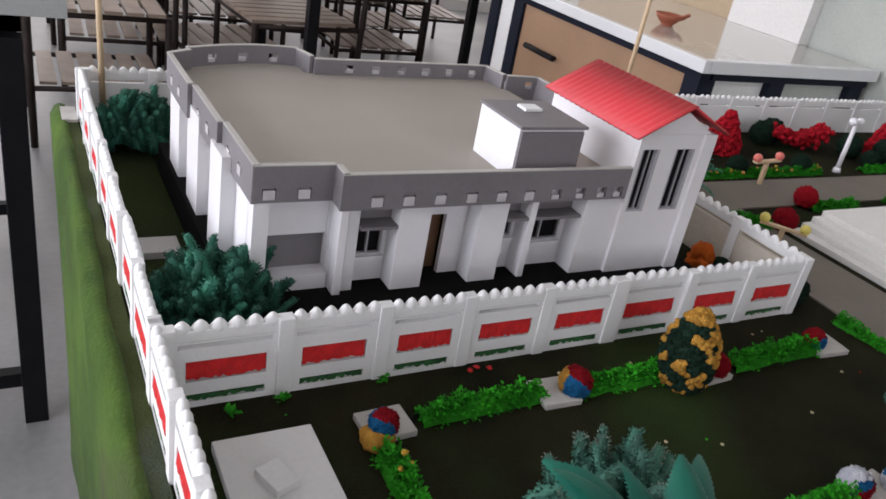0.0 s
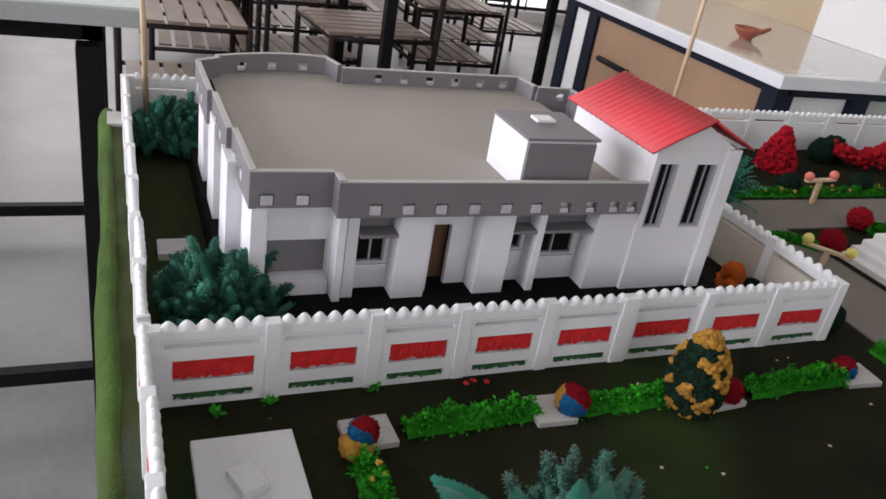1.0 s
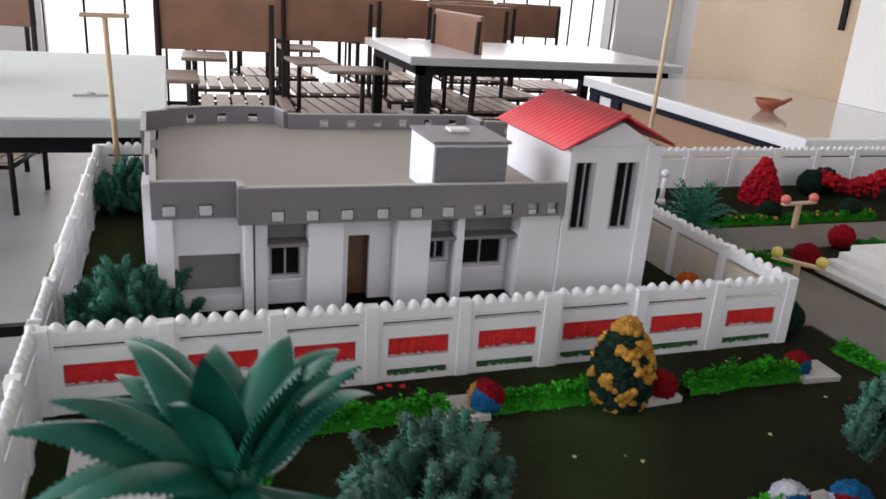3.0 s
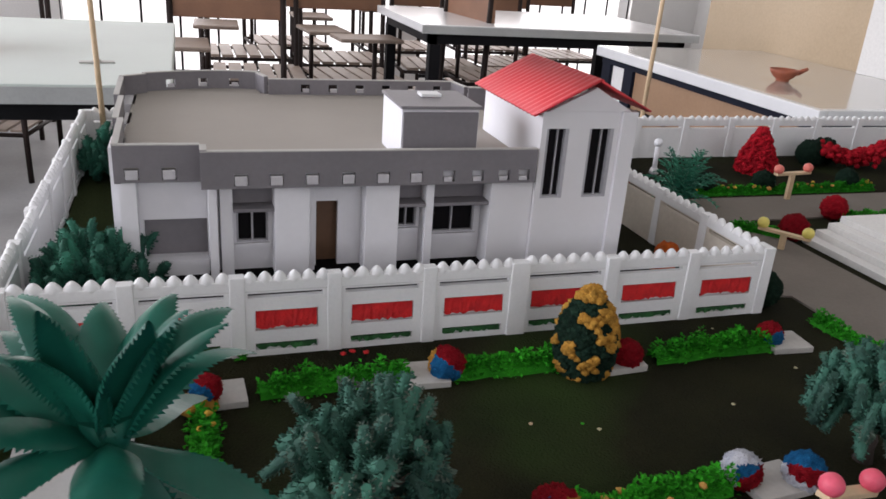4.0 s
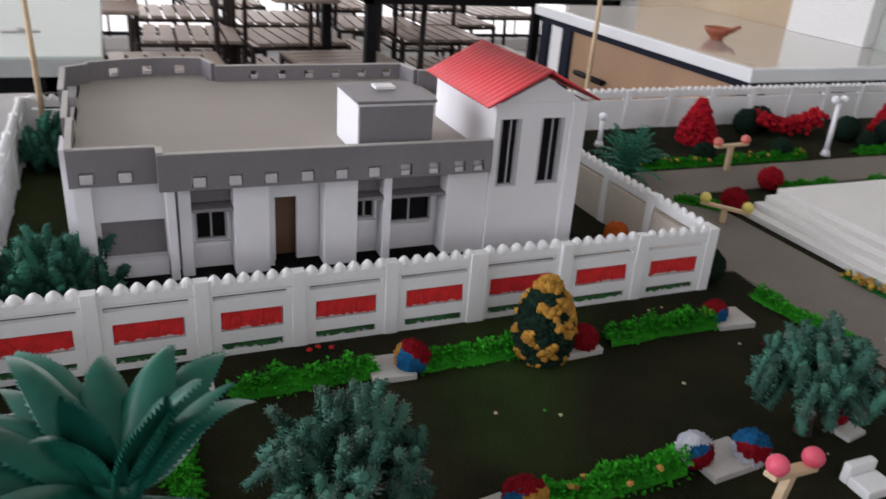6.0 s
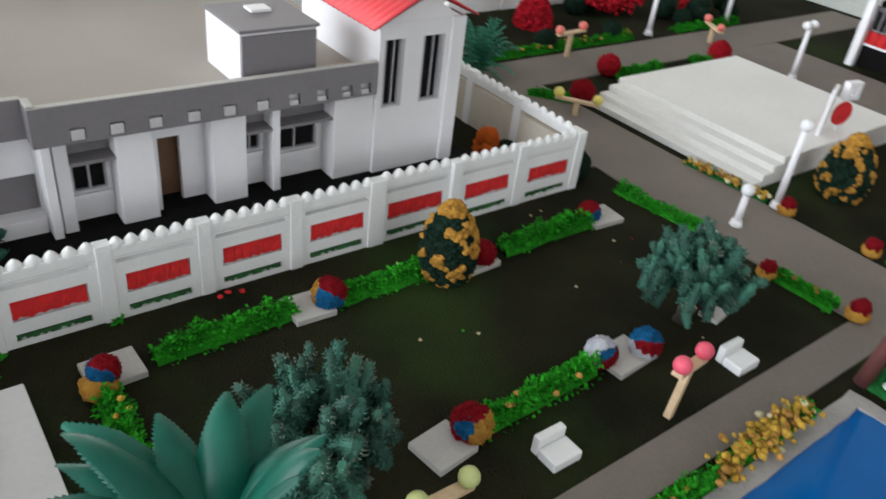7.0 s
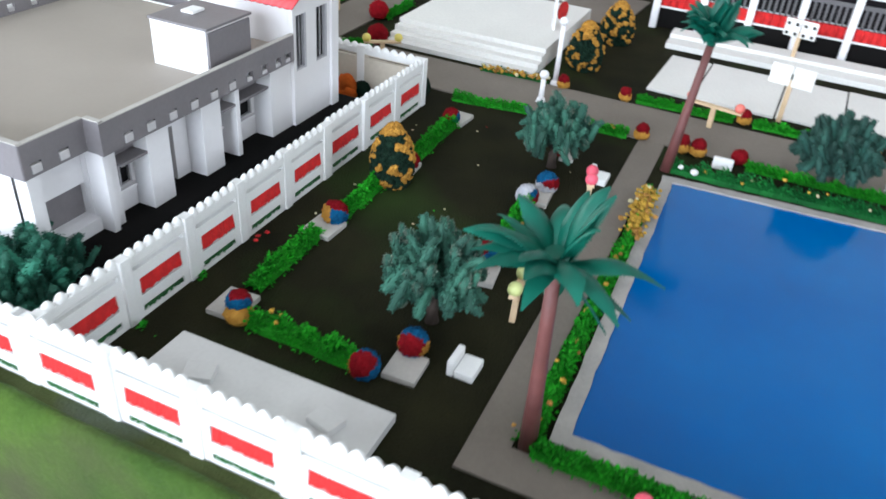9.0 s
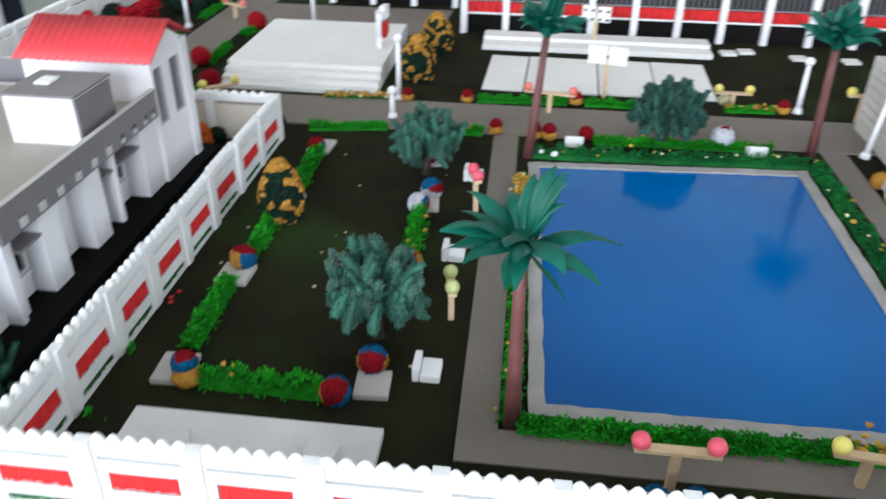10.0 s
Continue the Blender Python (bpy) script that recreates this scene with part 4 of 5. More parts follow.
def wool_cone(x, y, r, h, seed, colours, label, lumps=150, flat=62, gap=0.02, peaked=False):
    """A cone of curled wool tufts over a dark core."""
    root = thing("topiary", here(x, y), label, "topiary", "wool topiaries")
    q = random.Random(seed)
    bm = bm_new()
    prof = lambda f: r * math.sqrt(max(0.0, 1 - ((0.33 - f) / 0.5) ** 2 if f < 0.33 else (1 - ((f - 0.33) / 0.69) ** 2) ** 1.6))
    if peaked:
        prof = lambda f: r * (0.12 + 0.88 * (1 - f) ** 0.75) * (0.85 + 0.5 * f * (1 - f))
    seg, n = 20, 12
    rings = []
    for s in range(n + 1):
        f = s / n
        rr = max(0.002, prof(f) * 0.9)
        rings.append([bm.verts.new((rr * math.cos(2 * math.pi * k / seg), rr * math.sin(2 * math.pi * k / seg), h * f * 0.97)) for k in range(seg)])
    for a, b in zip(rings, rings[1:]):
        for k in range(seg):
            bm.faces.new((a[k], a[(k + 1) % seg], b[(k + 1) % seg], b[k])).smooth = True
    bm.faces.new(rings[-1])
    for v in bm.verts:
        v.co *= 1 + 0.05 * noise.noise(v.co * 160)
    part("core", bm, WOOLS[colours[0]], root)
    bm = bm_new()
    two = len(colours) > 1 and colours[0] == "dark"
    for i in range(lumps):
        f = (i + 0.5) / lumps
        a = i * 2.39996 + q.uniform(-0.3, 0.3)
        rr = prof(f) * 0.95
        c = Vector((rr * math.cos(a), rr * math.sin(a), h * f * 0.98))
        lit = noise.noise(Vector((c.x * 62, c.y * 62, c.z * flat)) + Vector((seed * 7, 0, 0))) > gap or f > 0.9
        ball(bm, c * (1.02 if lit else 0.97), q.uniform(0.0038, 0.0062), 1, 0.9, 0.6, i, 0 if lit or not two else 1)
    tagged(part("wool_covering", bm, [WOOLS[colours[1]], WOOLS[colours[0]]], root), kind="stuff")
    return root


YT = "egg-shaped topiary of yellow and dark green wool tufts"
wool_cone(0.605, -0.102, 0.0352, 0.103, 1, ["dark", "yellow"], YT, 950, 62, 0.15)
wool_cone(1.33, -0.222, 0.041, 0.108, 2, ["dark", "yellow"], YT, 900, 95, 0.16)
wool_cone(1.565, -0.24, 0.041, 0.103, 3, ["dark", "yellow"], YT, 900, 95, 0.16)
wool_cone(1.43, 0.655, 0.057, 0.102, 4, ["red", "crimson"], "red wool cone topiary by the back fence", 520, peaked=True)
wool_cone(1.99, 0.60, 0.05, 0.10, 5, ["red", "crimson"], "red wool cone topiary by the back fence", 520, peaked=True)


def wool_arch(x, y, w, seed):
    bm = bm_new()
    q = random.Random(seed)
    for i in range(420):
        t = q.uniform(-1, 1)
        z = 0.027 + 0.028 * t * t + q.uniform(-0.014, 0.014)
        ball(bm, (t * w / 2, q.gauss(0, 0.014), max(0.006, z)), q.uniform(0.005, 0.009), 1, 0.9, 0.5, i)
    return solo("wool_hedge", bm, WOOLS["crimson"], here(x, y, 0, 4), "long red wool hedge with a dipped top", "hedge")


wool_arch(1.72, 0.66, 0.2, 1)
for i, (x, y) in enumerate(((1.62, 0.70), (1.85, 0.60), (1.95, 0.56), (1.68, 0.72), (2.12, 0.60))):
    pompom(x, y, 0.032, ["dark"], 50 + i)
cupped(0.864, 0.139, 0.023, "orange", "orange", 77)
pompom(0.885, 0.115, 0.018, ["dark"], 78)


def lamp_post(x, y, h, lean=0.0, turn=0.0, double=False, label="white card street lamp with a round head"):
    root = thing("street_lamp", here(x, y, 0, turn, lean), label, "street lamp", "street lamps")
    bm = bm_new()
    cyl(bm, (0, 0, 0), (0, 0, h), 0.006, 0.005, 8)
    cyl(bm, (0, 0, 0), (0, 0, 0.012), 0.011, 0.008, 10)
    part("pole", bm, FOAM2, root)
    for sx in (-0.013, 0.013) if double else (0.0,):
        bm = bm_new()
        ball(bm, (sx, 0, h + 0.007), 0.010, 2)
        part("globe", bm, BEADS["white"], root)
    return root


lamp_post(1.072, -0.205, 0.055)
lamp_post(1.69, 0.505, 0.125, 0, 0, True)
lamp_post(2.0, 0.50, 0.125, 0, 0, True)
lamp_post(1.232, -1.09, 0.11)
lamp_post(1.165, 0.66, 0.062)
lamp_post(1.786, 0.155, 0.118, double=True)


def sign_pole():
    root = thing("sign_board", here(1.468, -0.112, 0.046), "white framed board with a red disc on the stage", "sign")
    bm = bm_new()
    holed(bm, -0.025, 0.02, 0.0, 0.085, -0.003, 0.003, [(-0.012, 0.008, 0.018, 0.068)])
    part("frame", turned(bm, pose(-0.03, 0.005, 0, 0, 0, 20)), FOAM2, root)
    bm = bm_new()
    box(bm, -0.012, 0.008, 0.0, 0.0015, 0.018, 0.068)
    part("panel", turned(bm, pose(-0.03, 0.005, 0, 0, 0, 20)), GREY, root)
    bm = bm_new()
    cyl(bm, (0.005, -0.006, 0.034), (0.005, -0.002, 0.034), 0.022, seg=20)
    part("disc", turned(bm, pose(0, 0, 0, 0, 0, -15)), CREPE, root)
    bm = bm_new()
    holed(bm, -0.017, 0.017, 0.06, 0.092, -0.008, 0.006, [(-0.008, 0.008, 0.067, 0.085)])
    box(bm, -0.004, 0.004, -0.001, 0.003, 0, 0.06)
    part("holder", turned(bm, pose(0.012, -0.002, 0, 0, 0, -10)), FOAM2, root)


lamp_post(1.185, -0.20, 0.135)
sign_pole()


def podium():
    root = thing("podium", here(0, 0), "white card stage with three steps along the road side", "stage")
    x1, y0, y1 = 1.655, -0.145, 0.23
    for i in range(4):
        bm = bm_new()
        box(bm, 1.20 + 0.024 * i, x1, y0, y1, 0.0115 * i, 0.0115 * (i + 1), 0.0012)
        part("step" if i < 3 else "floor_board", bm, WHITE, root)


podium()


def mats():
    y = -0.385
    for w in (0.10, 0.175, 0.135, 0.135):
        slab(1.41, y - w / 2, 0.26, w - 0.004, -2, 0.006, "court_slab", WHITE, "large white card paving slab")
        y -= w
    for x, yy, w in ((1.665, -0.665, 0.51),):
        root = thing("bench_platform", here(x, yy, 0, 90), "long white card step before the building", "step")
        bm = bm_new()
        box(bm, -w / 2 - 0.05, w / 2 + 0.05, -0.05, 0.062, 0, 0.014, 0.001)
        part("lower_step", bm, WHITE, root)
        bm = bm_new()
        box(bm, -w / 2 - 0.05, w / 2 + 0.05, -0.05, 0.01, 0.0142, 0.024, 0.001)
        part("upper_step", bm, WHITE, root)
    for x, yy in ((1.66, -1.02), (1.68, -1.07), (1.64, -1.2), (1.63, -1.33)):
        slab(x, yy, 0.035, 0.04, 6, 0.008, "stepping_stone", WHITE, "small white card stepping stone")


mats()


def dot_board(x, y, h, w, dots):
    root = thing("notice_board", here(x, y, 0, -102), "pair of white boards on a wooden stick", "notice board", "notice boards")
    bm = bm_new()
    box(bm, -0.005, 0.005, 0.001, 0.006, 0, h, 0.0008)
    part("post", bm, STICK, root)
    for s in (-1, 1):
        bm = bm_new()
        box(bm, s * w / 2 - w / 2 + 0.002, s * w / 2 + w / 2 - 0.002, -0.004, 0, h - 0.012, h + 0.03, 0.0008)
        b = part("board", bm, WHITE, root)
        if dots:
            bm = bm_new()
            for dx in (-0.25, 0.25):
                for dz in (-0.005, 0.018):
                    box(bm, s * w / 2 + dx * w - 0.0035, s * w / 2 + dx * w + 0.0035, -0.0055, -0.004, h + dz - 0.0035, h + dz + 0.0035)
            part("dots", bm, BLACK, b)
    return root


dot_board(1.265, -0.665, 0.092, 0.046, False)
dot_board(1.66, -0.66, 0.085, 0.04, True)


def long_building(x, y, L, bays, deep):
    """A far block: white columns, red bands and dark railings in bays."""
    root = thing("long_building", here(x, y, 0, -90), "long model building with white columns, red bands and dark windows", "building", "far buildings")
    bm = bm_new()
    box(bm, 0, L, 0.012, deep, 0.0, 0.052)
    part("plinth", bm, BLACK, root)
    bm = bm_new()
    box(bm, 0, L, 0.035, deep, 0.0525, 0.40)
    part("wall", bm, FOAM2, root)
    for i in range(bays + 1):
        v = L * i / bays
        bm = bm_new()
        box(bm, v - 0.009, v + 0.009, -0.009, 0.009, 0.0, 0.40, 0.001)
        part("column", bm, FOAM2, root)
    for i in range(bays):
        a = L * i / bays + 0.001
        w = L / bays - 0.002
        for z in (0.0522, 0.225):
            bm = bm_new()
            box(bm, a, a + w, 0.0095, 0.0345, z, z + 0.005)
            part("ledge", bm, FOAM2, root)
            bm = bm_new()
            box(bm, a, a + w, 0.014, 0.022, z + 0.0052, z + 0.034)
            for k in range(6):
                v = a + w * (k + 0.5) / 6
                cyl(bm, (v, 0.0135, z + 0.006), (v, 0.0135, z + 0.033), 0.004, seg=6)
            part("red_band", bm, CREPE, root)
            bm = bm_new()
            box(bm, a + 0.004, a + w - 0.004, 0.031, 0.0348, z + 0.036, z + 0.105)
            wn_ = part("window", bm, PANE, root)
            bm = bm_new()
            for k in range(8):
                v = a + w * (k + 0.5) / 8
                box(bm, v - 0.003, v + 0.003, 0.018, 0.023, z + 0.0345, z + 0.082)
            box(bm, a, a + w, 0.016, 0.025, z + 0.0822, z + 0.092)
            tagged(part("railing", bm, GREYD, wn_), kind="stuff")
            bm = bm_new()
            box(bm, a, a + w, 0.0095, 0.0345, z + 0.125, z + 0.150)
            part("beam", bm, FOAM2, root)
    return root


long_building(1.765, -0.294, 1.32, 11, 0.25)
long_building(2.05, 0.16, 0.40, 3, 0.2)

# beyond the right-hand path: lamp, bead stand, flowers and a grey block
lamp_post(0.998, -1.157, 0.15, 6)
perch(1.187, -1.202, 100, 0.07, 0.06, "lemon")
pompom(1.18, -1.23, 0.016, ["orange", "blue"], 91, 0.066)
for i, (x, y, c) in enumerate(((0.86, -1.135, "yellow"), (0.84, -1.15, "white"), (0.80, -1.14, "cream"), (0.77, -1.155, "yellow"), (0.70, -1.15, "white"))):
    pompom(x, y, 0.016, [c], 95 + i)
root = thing("grey_block", here(0.80, -1.185), "pale grey card block with ribbed side", "building")
bm = bm_new()
box(bm, 0.0, 0.35, -0.2, 0.0, 0.0, 0.16, 0.002)
part("body", bm, SLAB, root)
for k in range(7):
    bm = bm_new()
    box(bm, 0.02, 0.33, 0.0005, 0.004, 0.02 + 0.019 * k, 0.03 + 0.019 * k)
    part("rib", bm, SLAB, root)


# ---- the boundary fence ----
def scallops(bm, L, z, r, n):
    for i in range(n):
        x = L * (i + 0.5) / n
        vs = bmesh.ops.create_uvsphere(bm, u_segments=10, v_segments=8, radius=1.0)["verts"]
        for v in vs:
            up = max(0.0, v.co.z)
            v.co = Vector((x + v.co.x * L / n * 0.60 * (1 - 0.42 * up), v.co.y * 0.0057, z + v.co.z * (r if v.co.z > 0 else 0.35 * r)))
        for f in {f for v in vs for f in v.link_faces}:
            f.smooth = True


def panel_meshes(L, tone, seed, patched):
    q = random.Random(seed)
    bm = bm_new()
    holed(bm, 0, L, 0, 0.0792, -0.005, 0.003, ([(0.0125, L - 0.0135, 0.0075, 0.0160)] if patched else []) + [(0.005, L - 0.008, 0.0715, 0.0770)],
          [(0.0125, L - 0.0135, 0.0315, 0.0560)] if patched else [], 0.0005)
    board = mesh_of("panel", bm, tone, U)
    bm = bm_new()
    box(bm, 0, L, -0.005, 0.005, 0.0794, 0.0915, 0.001)
    scallops(bm, L, 0.0900, 0.0112, 6)
    coping = mesh_of("coping", bm, FOAM, U)

    def patch(name, z0, z1, y0, y1, mt, ragged):
        bm = bm_new()
        n = 22
        x0, x1 = 0.0130 + q.uniform(-0.0003, 0.001), L - 0.0140 + q.uniform(-0.001, 0.0003)
        lo, hi = [], []
        for i in range(n + 1):
            x = x0 + (x1 - x0) * i / n
            w = 0.0014 * noise.noise((i * 1.9, seed, 1))
            lo.append(bm.verts.new((x, y0 + w, z0 + ragged * q.uniform(-1, 1))))
            hi.append(bm.verts.new((x, y1 - w, z1 + 0.4 * ragged * q.uniform(-1, 1))))
        back = [bm.verts.new((v.co.x, 0.0002, v.co.z)) for v in lo + hi]
        for i in range(n):
            bm.faces.new((lo[i], lo[i + 1], hi[i + 1], hi[i]))
            bm.faces.new((lo[i], back[i], back[i + 1], lo[i + 1]))
            bm.faces.new((hi[i], hi[i + 1], back[n + 2 + i], back[n + 1 + i]))
        return mesh_of(name, bm, mt, U)

    return board, coping, patch("red_patch", 0.0352, 0.0552, -0.0056, -0.0030, CREPE, 0.0019), patch("green_patch", 0.0088, 0.0138, -0.0046, -0.0036, CREPEG, 0.0030)


def post_mesh(w):
    bm = bm_new()
    box(bm, -w / 2, w / 2, -0.008, 0.006, 0, 0.096, 0.0012)
    return mesh_of("post", bm, FOAM, U)


POST, POSTW = post_mesh(0.0165), post_mesh(0.024)
PANELS = {}


def fence(x, y, turn, pitches, patched, label, tone=FOAM, wide=()):
    root = thing("fence", here(x, y, 0, turn), label, "fence", "boundary fences")
    s = 0.0
    for i, p in enumerate(pitches):
        key = (round(p, 4), tone.name, i % 5, patched)
        if key not in PANELS:
            PANELS[key] = panel_meshes(p - 0.012, tone, len(PANELS) * 3 + 1, patched)
        b, c, r, g = PANELS[key]
        pan = part("panel", b, None, root)
        pan.matrix_basis = pose(U * (s + 0.006), U * rnd.uniform(-0.0012, 0.0012), 0, rnd.uniform(-1.0, 1.0), 0, 0)
        part("coping", c, None, pan)
        if patched:
            part("red_patch", r, None, pan, "torn red crepe paper patch")
            part("green_patch", g, None, pan, "ragged green crepe paper strip")
        s += p
        if i < len(pitches) - 1:
            po = part("post", POSTW if i + 1 in wide else POST, None, root)
            po.matrix_basis = pose(U * s, 0, 0, rnd.uniform(-1, 1), rnd.uniform(-1, 1), 0)
    for k in (0.0, s):
        part("post", POST, None, root).matrix_basis = pose(U * k, 0, 0)
    return root


F1 = "white foam fence with scalloped coping and red and green paper patches"
fence(0.0, 0.0, 0, [0.119, 0.111, 0.107, 0.111, 0.113, 0.125, 0.117, 0.117], True, F1, wide=(5,))
fence(-0.006, 0.84, -90, [0.1175] * 7, True, F1)
fence(-0.006, 0.013, -90, [0.112, 0.108, 0.112, 0.118, 0.110] + [0.112] * 9, True, F1, wide=(3,))
F2 = "cream-backed foam fence with a scalloped white coping"
fence(0.92, 0.01, 90, [0.125] * 6, False, F2, CREAM)
fence(0.0, 0.845, 0, [0.115] * 8, False, F2, FOAM)
fence(0.925, 0.79, 0, [0.13] * 12, False, F2, FOAM)


# ---- flag poles of bamboo ----
def pole(x, y, h, r, bar, lean, label):
    root = thing("flag_pole", here(x, y, 0, 0, lean[0], lean[1]), label, "pole", "bamboo poles")
    bm = bm_new()
    cyl(bm, (0, 0, 0), (0, 0, h), r, r * 0.9, 8)
    part("stick", bm, STICK, root)
    if bar:
        bm = bm_new()
        box(bm, -bar / 2, bar / 2, -0.006, 0.006, h, h + 0.008, 0.001)
        part("crossbar", bm, STICK, root)


pole(0.03, 0.835, 0.335, 0.0055, 0.085, (0, -1), "bamboo stick pole with a short crossbar at the fence corner")
pole(1.20, 0.80, 0.55, 0.0055, 0, (0, 1), "tall bamboo stick pole by the back fence")


# ---- the house ----
def house():
    root = thing("house", here(0, 0), "white card house with grey parapets and red-roofed stair tower", "house")
    G0 = 0.05

    def add(name, mt, *boxes, bevel=0.0, parent=root, label=""):
        bm = bm_new()
        for b in boxes:
            box(bm, *b, bevel)
        return part(name, bm, mt, parent, label)

    add("plinth", BLACK, (0.088, 0.775, 0.062, 0.60, 0.0, G0), label="black card plinth")
    RF = 0.187  # roof terrace level
    # outer walls
    w1, w2, w3, dr = (0.238, 0.276, 0.086, 0.130), (0.437, 0.465, 0.098, 0.128), (0.482, 0.545, 0.088, 0.130), (0.335, 0.362, G0, 0.136)
    bm = bm_new()
    holed(bm, 0.205, 0.612, G0, RF - 0.004, 0.128, 0.136, [w1, w2, w3, dr])
    part("front_wall", bm, FOAM2, root)
    add("left_wall", FOAM2, (0.112, 0.12, 0.136, 0.55, G0, RF - 0.004))
    add("left_buttress", FOAM2, (0.094, 0.1119, 0.20, 0.26, G0, RF), label="white pilaster on the side wall")
    add("left_buttress", FOAM2, (0.094, 0.1119, 0.33, 0.40, G0, RF))
    add("left_buttress", FOAM2, (0.094, 0.1119, 0.46, 0.53, G0, RF))
    add("back_wall", FOAM2, (0.112, 0.66, 0.55, 0.558, G0, RF - 0.004))
    add("right_wall", FOAM2, (0.652, 0.66, 0.30, 0.55, G0, RF - 0.004))
    # left bay with a grey recess and a balcony wall
    bm = bm_new()
    holed(bm, 0.112, 0.2049, G0, RF - 0.004, 0.136, 0.144, [(0.133, 0.2045, 0.069, 0.116)])
    part("bay_wall", bm, FOAM2, root)
    add("bay_recess", GREY, (0.125, 0.2049, 0.1442, 0.148, 0.06, 0.125), label="grey recessed panel")
    add("bay_balcony", FOAM2, (0.128, 0.2049, 0.118, 0.1355, G0, 0.069), label="white balcony wall")
    add("corner_post", FOAM2, (0.110, 0.1279, 0.116, 0.1355, G0, RF - 0.012))
    add("inner_wall", FOAM2, (0.2, 0.2049, 0.1485, 0.20, G0, RF - 0.004))
    # pilasters
    for x0, x1, y0 in ((0.206, 0.216, 0.098), (0.219, 0.2335, 0.106), (0.281, 0.323, 0.098), (0.3235, 0.331, 0.112), (0.391, 0.4335, 0.098), (0.4685, 0.4785, 0.098), (0.553, 0.6105, 0.094)):
        add("pilaster", FOAM2, (x0, x1, y0, 0.1278, G0, 0.170), bevel=0.0008)
    # door
    add("door", DOOR, (0.3345, 0.3650, 0.146, 0.150, G0, 0.1380), label="brown door leaf")
    # windows with frames
    for x0, x1, z0, z1 in (w1, w2, w3):
        w = add("window", PANE, (x0, x1, 0.1335, 0.1355, z0, z1), label="black window pane")
        t = 0.0024
        add("frame", FRAMEM, (x0, x0 + t, 0.129, 0.1334, z0, z1), (x1 - t, x1, 0.129, 0.1334, z0, z1), (x0 + t, x1 - t, 0.129, 0.1334, z0, z0 + t), (x0 + t, x1 - t, 0.129, 0.1334, z1 - t, z1), ((x0 + x1) / 2 - t / 2, (x0 + x1) / 2 + t / 2, 0.129, 0.1334, z0 + t, z1 - t), parent=w)
        add("sill", FOAM2, (x0 - 0.002, x1 + 0.002, 0.122, 0.1279, z0 - 0.005, z0 - 0.0005), parent=w)
    for x0, x1, z in ((0.2337, 0.2808, 0.1345), (0.434, 0.4683, 0.1345), (0.4787, 0.5528, 0.1345)):
        add("awning", GREY, (x0, x1, 0.098, 0.1278, z, z + 0.004), label="grey card awning")
        add("fascia", GREY, (x0, x1, 0.122, 0.1277, z + 0.0045, 0.168))
    # roof terrace and beams
    add("roof_terrace", ROOFTOP, (0.108, 0.6105, 0.1195, 0.556, RF - 0.004, RF), (0.2007, 0.6105, 0.0945, 0.1193, RF - 0.004, RF), (0.6107, 0.66, 0.2955, 0.556, RF - 0.004, RF), label="flat beige-grey roof terrace")
    add("eaves_board", FOAM2, (0.201, 0.61, 0.0955, 0.1275, 0.1705, RF - 0.0045), (0.108, 0.2005, 0.124, 0.1355, 0.1705, RF - 0.0045))
    bulge = bm_new()
    n = 14
    pts = [(0.12 + (0.305 - 0.12) * i / n, 0.5565 + 0.045 * math.sin(math.pi * min(1, i / n * 0.62 + 0.05))) for i in range(n + 1)]
    lo = [bulge.verts.new((x, 0.5562, RF)) for x, y in pts]
    hi = [bulge.verts.new((x, y, RF)) for x, y in pts]
    for i in range(n):
        bulge.faces.new((lo[i], lo[i + 1], hi[i + 1], hi[i]))
    for a, b in (((x, y), (x2, y2)) for (x, y), (x2, y2) in zip(pts, pts[1:])):
        q = [bulge.verts.new((*a, RF - 0.001)), bulge.verts.new((*b, RF - 0.001)), bulge.verts.new((*b, G0)), bulge.verts.new((*a, G0))]
        bulge.faces.new(q)
    part("curved_bay", bulge, ROOFTOP, root)
    # parapets: pierced grey boards with pale edges
    Z1, Z2 = 0.168, 0.2135

    def parapet(x0, y0, x1, y1, z0, z1, holes, th=0.007):
        dx, dy = x1 - x0, y1 - y0
        L = math.hypot(dx, dy)
        bm = bm_new()
        holed(bm, 0, L, z0, z1 - 0.0016, 0, th, [(c - 0.0078, c + 0.0078, a, a + 0.0138) for c, a in holes])
        m = pose(x0, y0, 0, 0, 0, math.degrees(math.atan2(dy, dx)))
        p = part("parapet", turned(bm, m), GREY, root, "grey pierced parapet board")
        bm = bm_new()
        box(bm, 0, L, -0.0003, th + 0.0003, z1 - 0.0015, z1, 0.0003)
        part("edge", turned(bm, m), SLAB, p)
        for c, a in holes:
            bm = bm_new()
            low, in_ = (0.45, 0.3) if a > 0.185 or (L > 0.4 and c > 0.27) else (0.85, 0.0)
            box(bm, c - 0.0068, c + 0.0068 - 0.009 * in_, -th * 0.15, th * 0.7, a + 0.0002, a + 0.0132 * low, 0.0006)
            part("block", turned(bm, m), BLOCKM, p)

    zf = 0.1705
    parapet(0.199, 0.087, 0.608, 0.085, Z1 - 0.001, Z2 - 0.002, [(c - 0.199, zf) for c in (0.243, 0.283, 0.324, 0.367, 0.409, 0.45, 0.492, 0.53, 0.565, 0.592)])
    parapet(0.107, 0.112, 0.199, 0.112, Z1 + 0.001, Z2, [(0.018, zf + 0.002), (0.058, zf + 0.002)])
    parapet(0.199, 0.1119, 0.199, 0.0872, Z1, Z2, [])
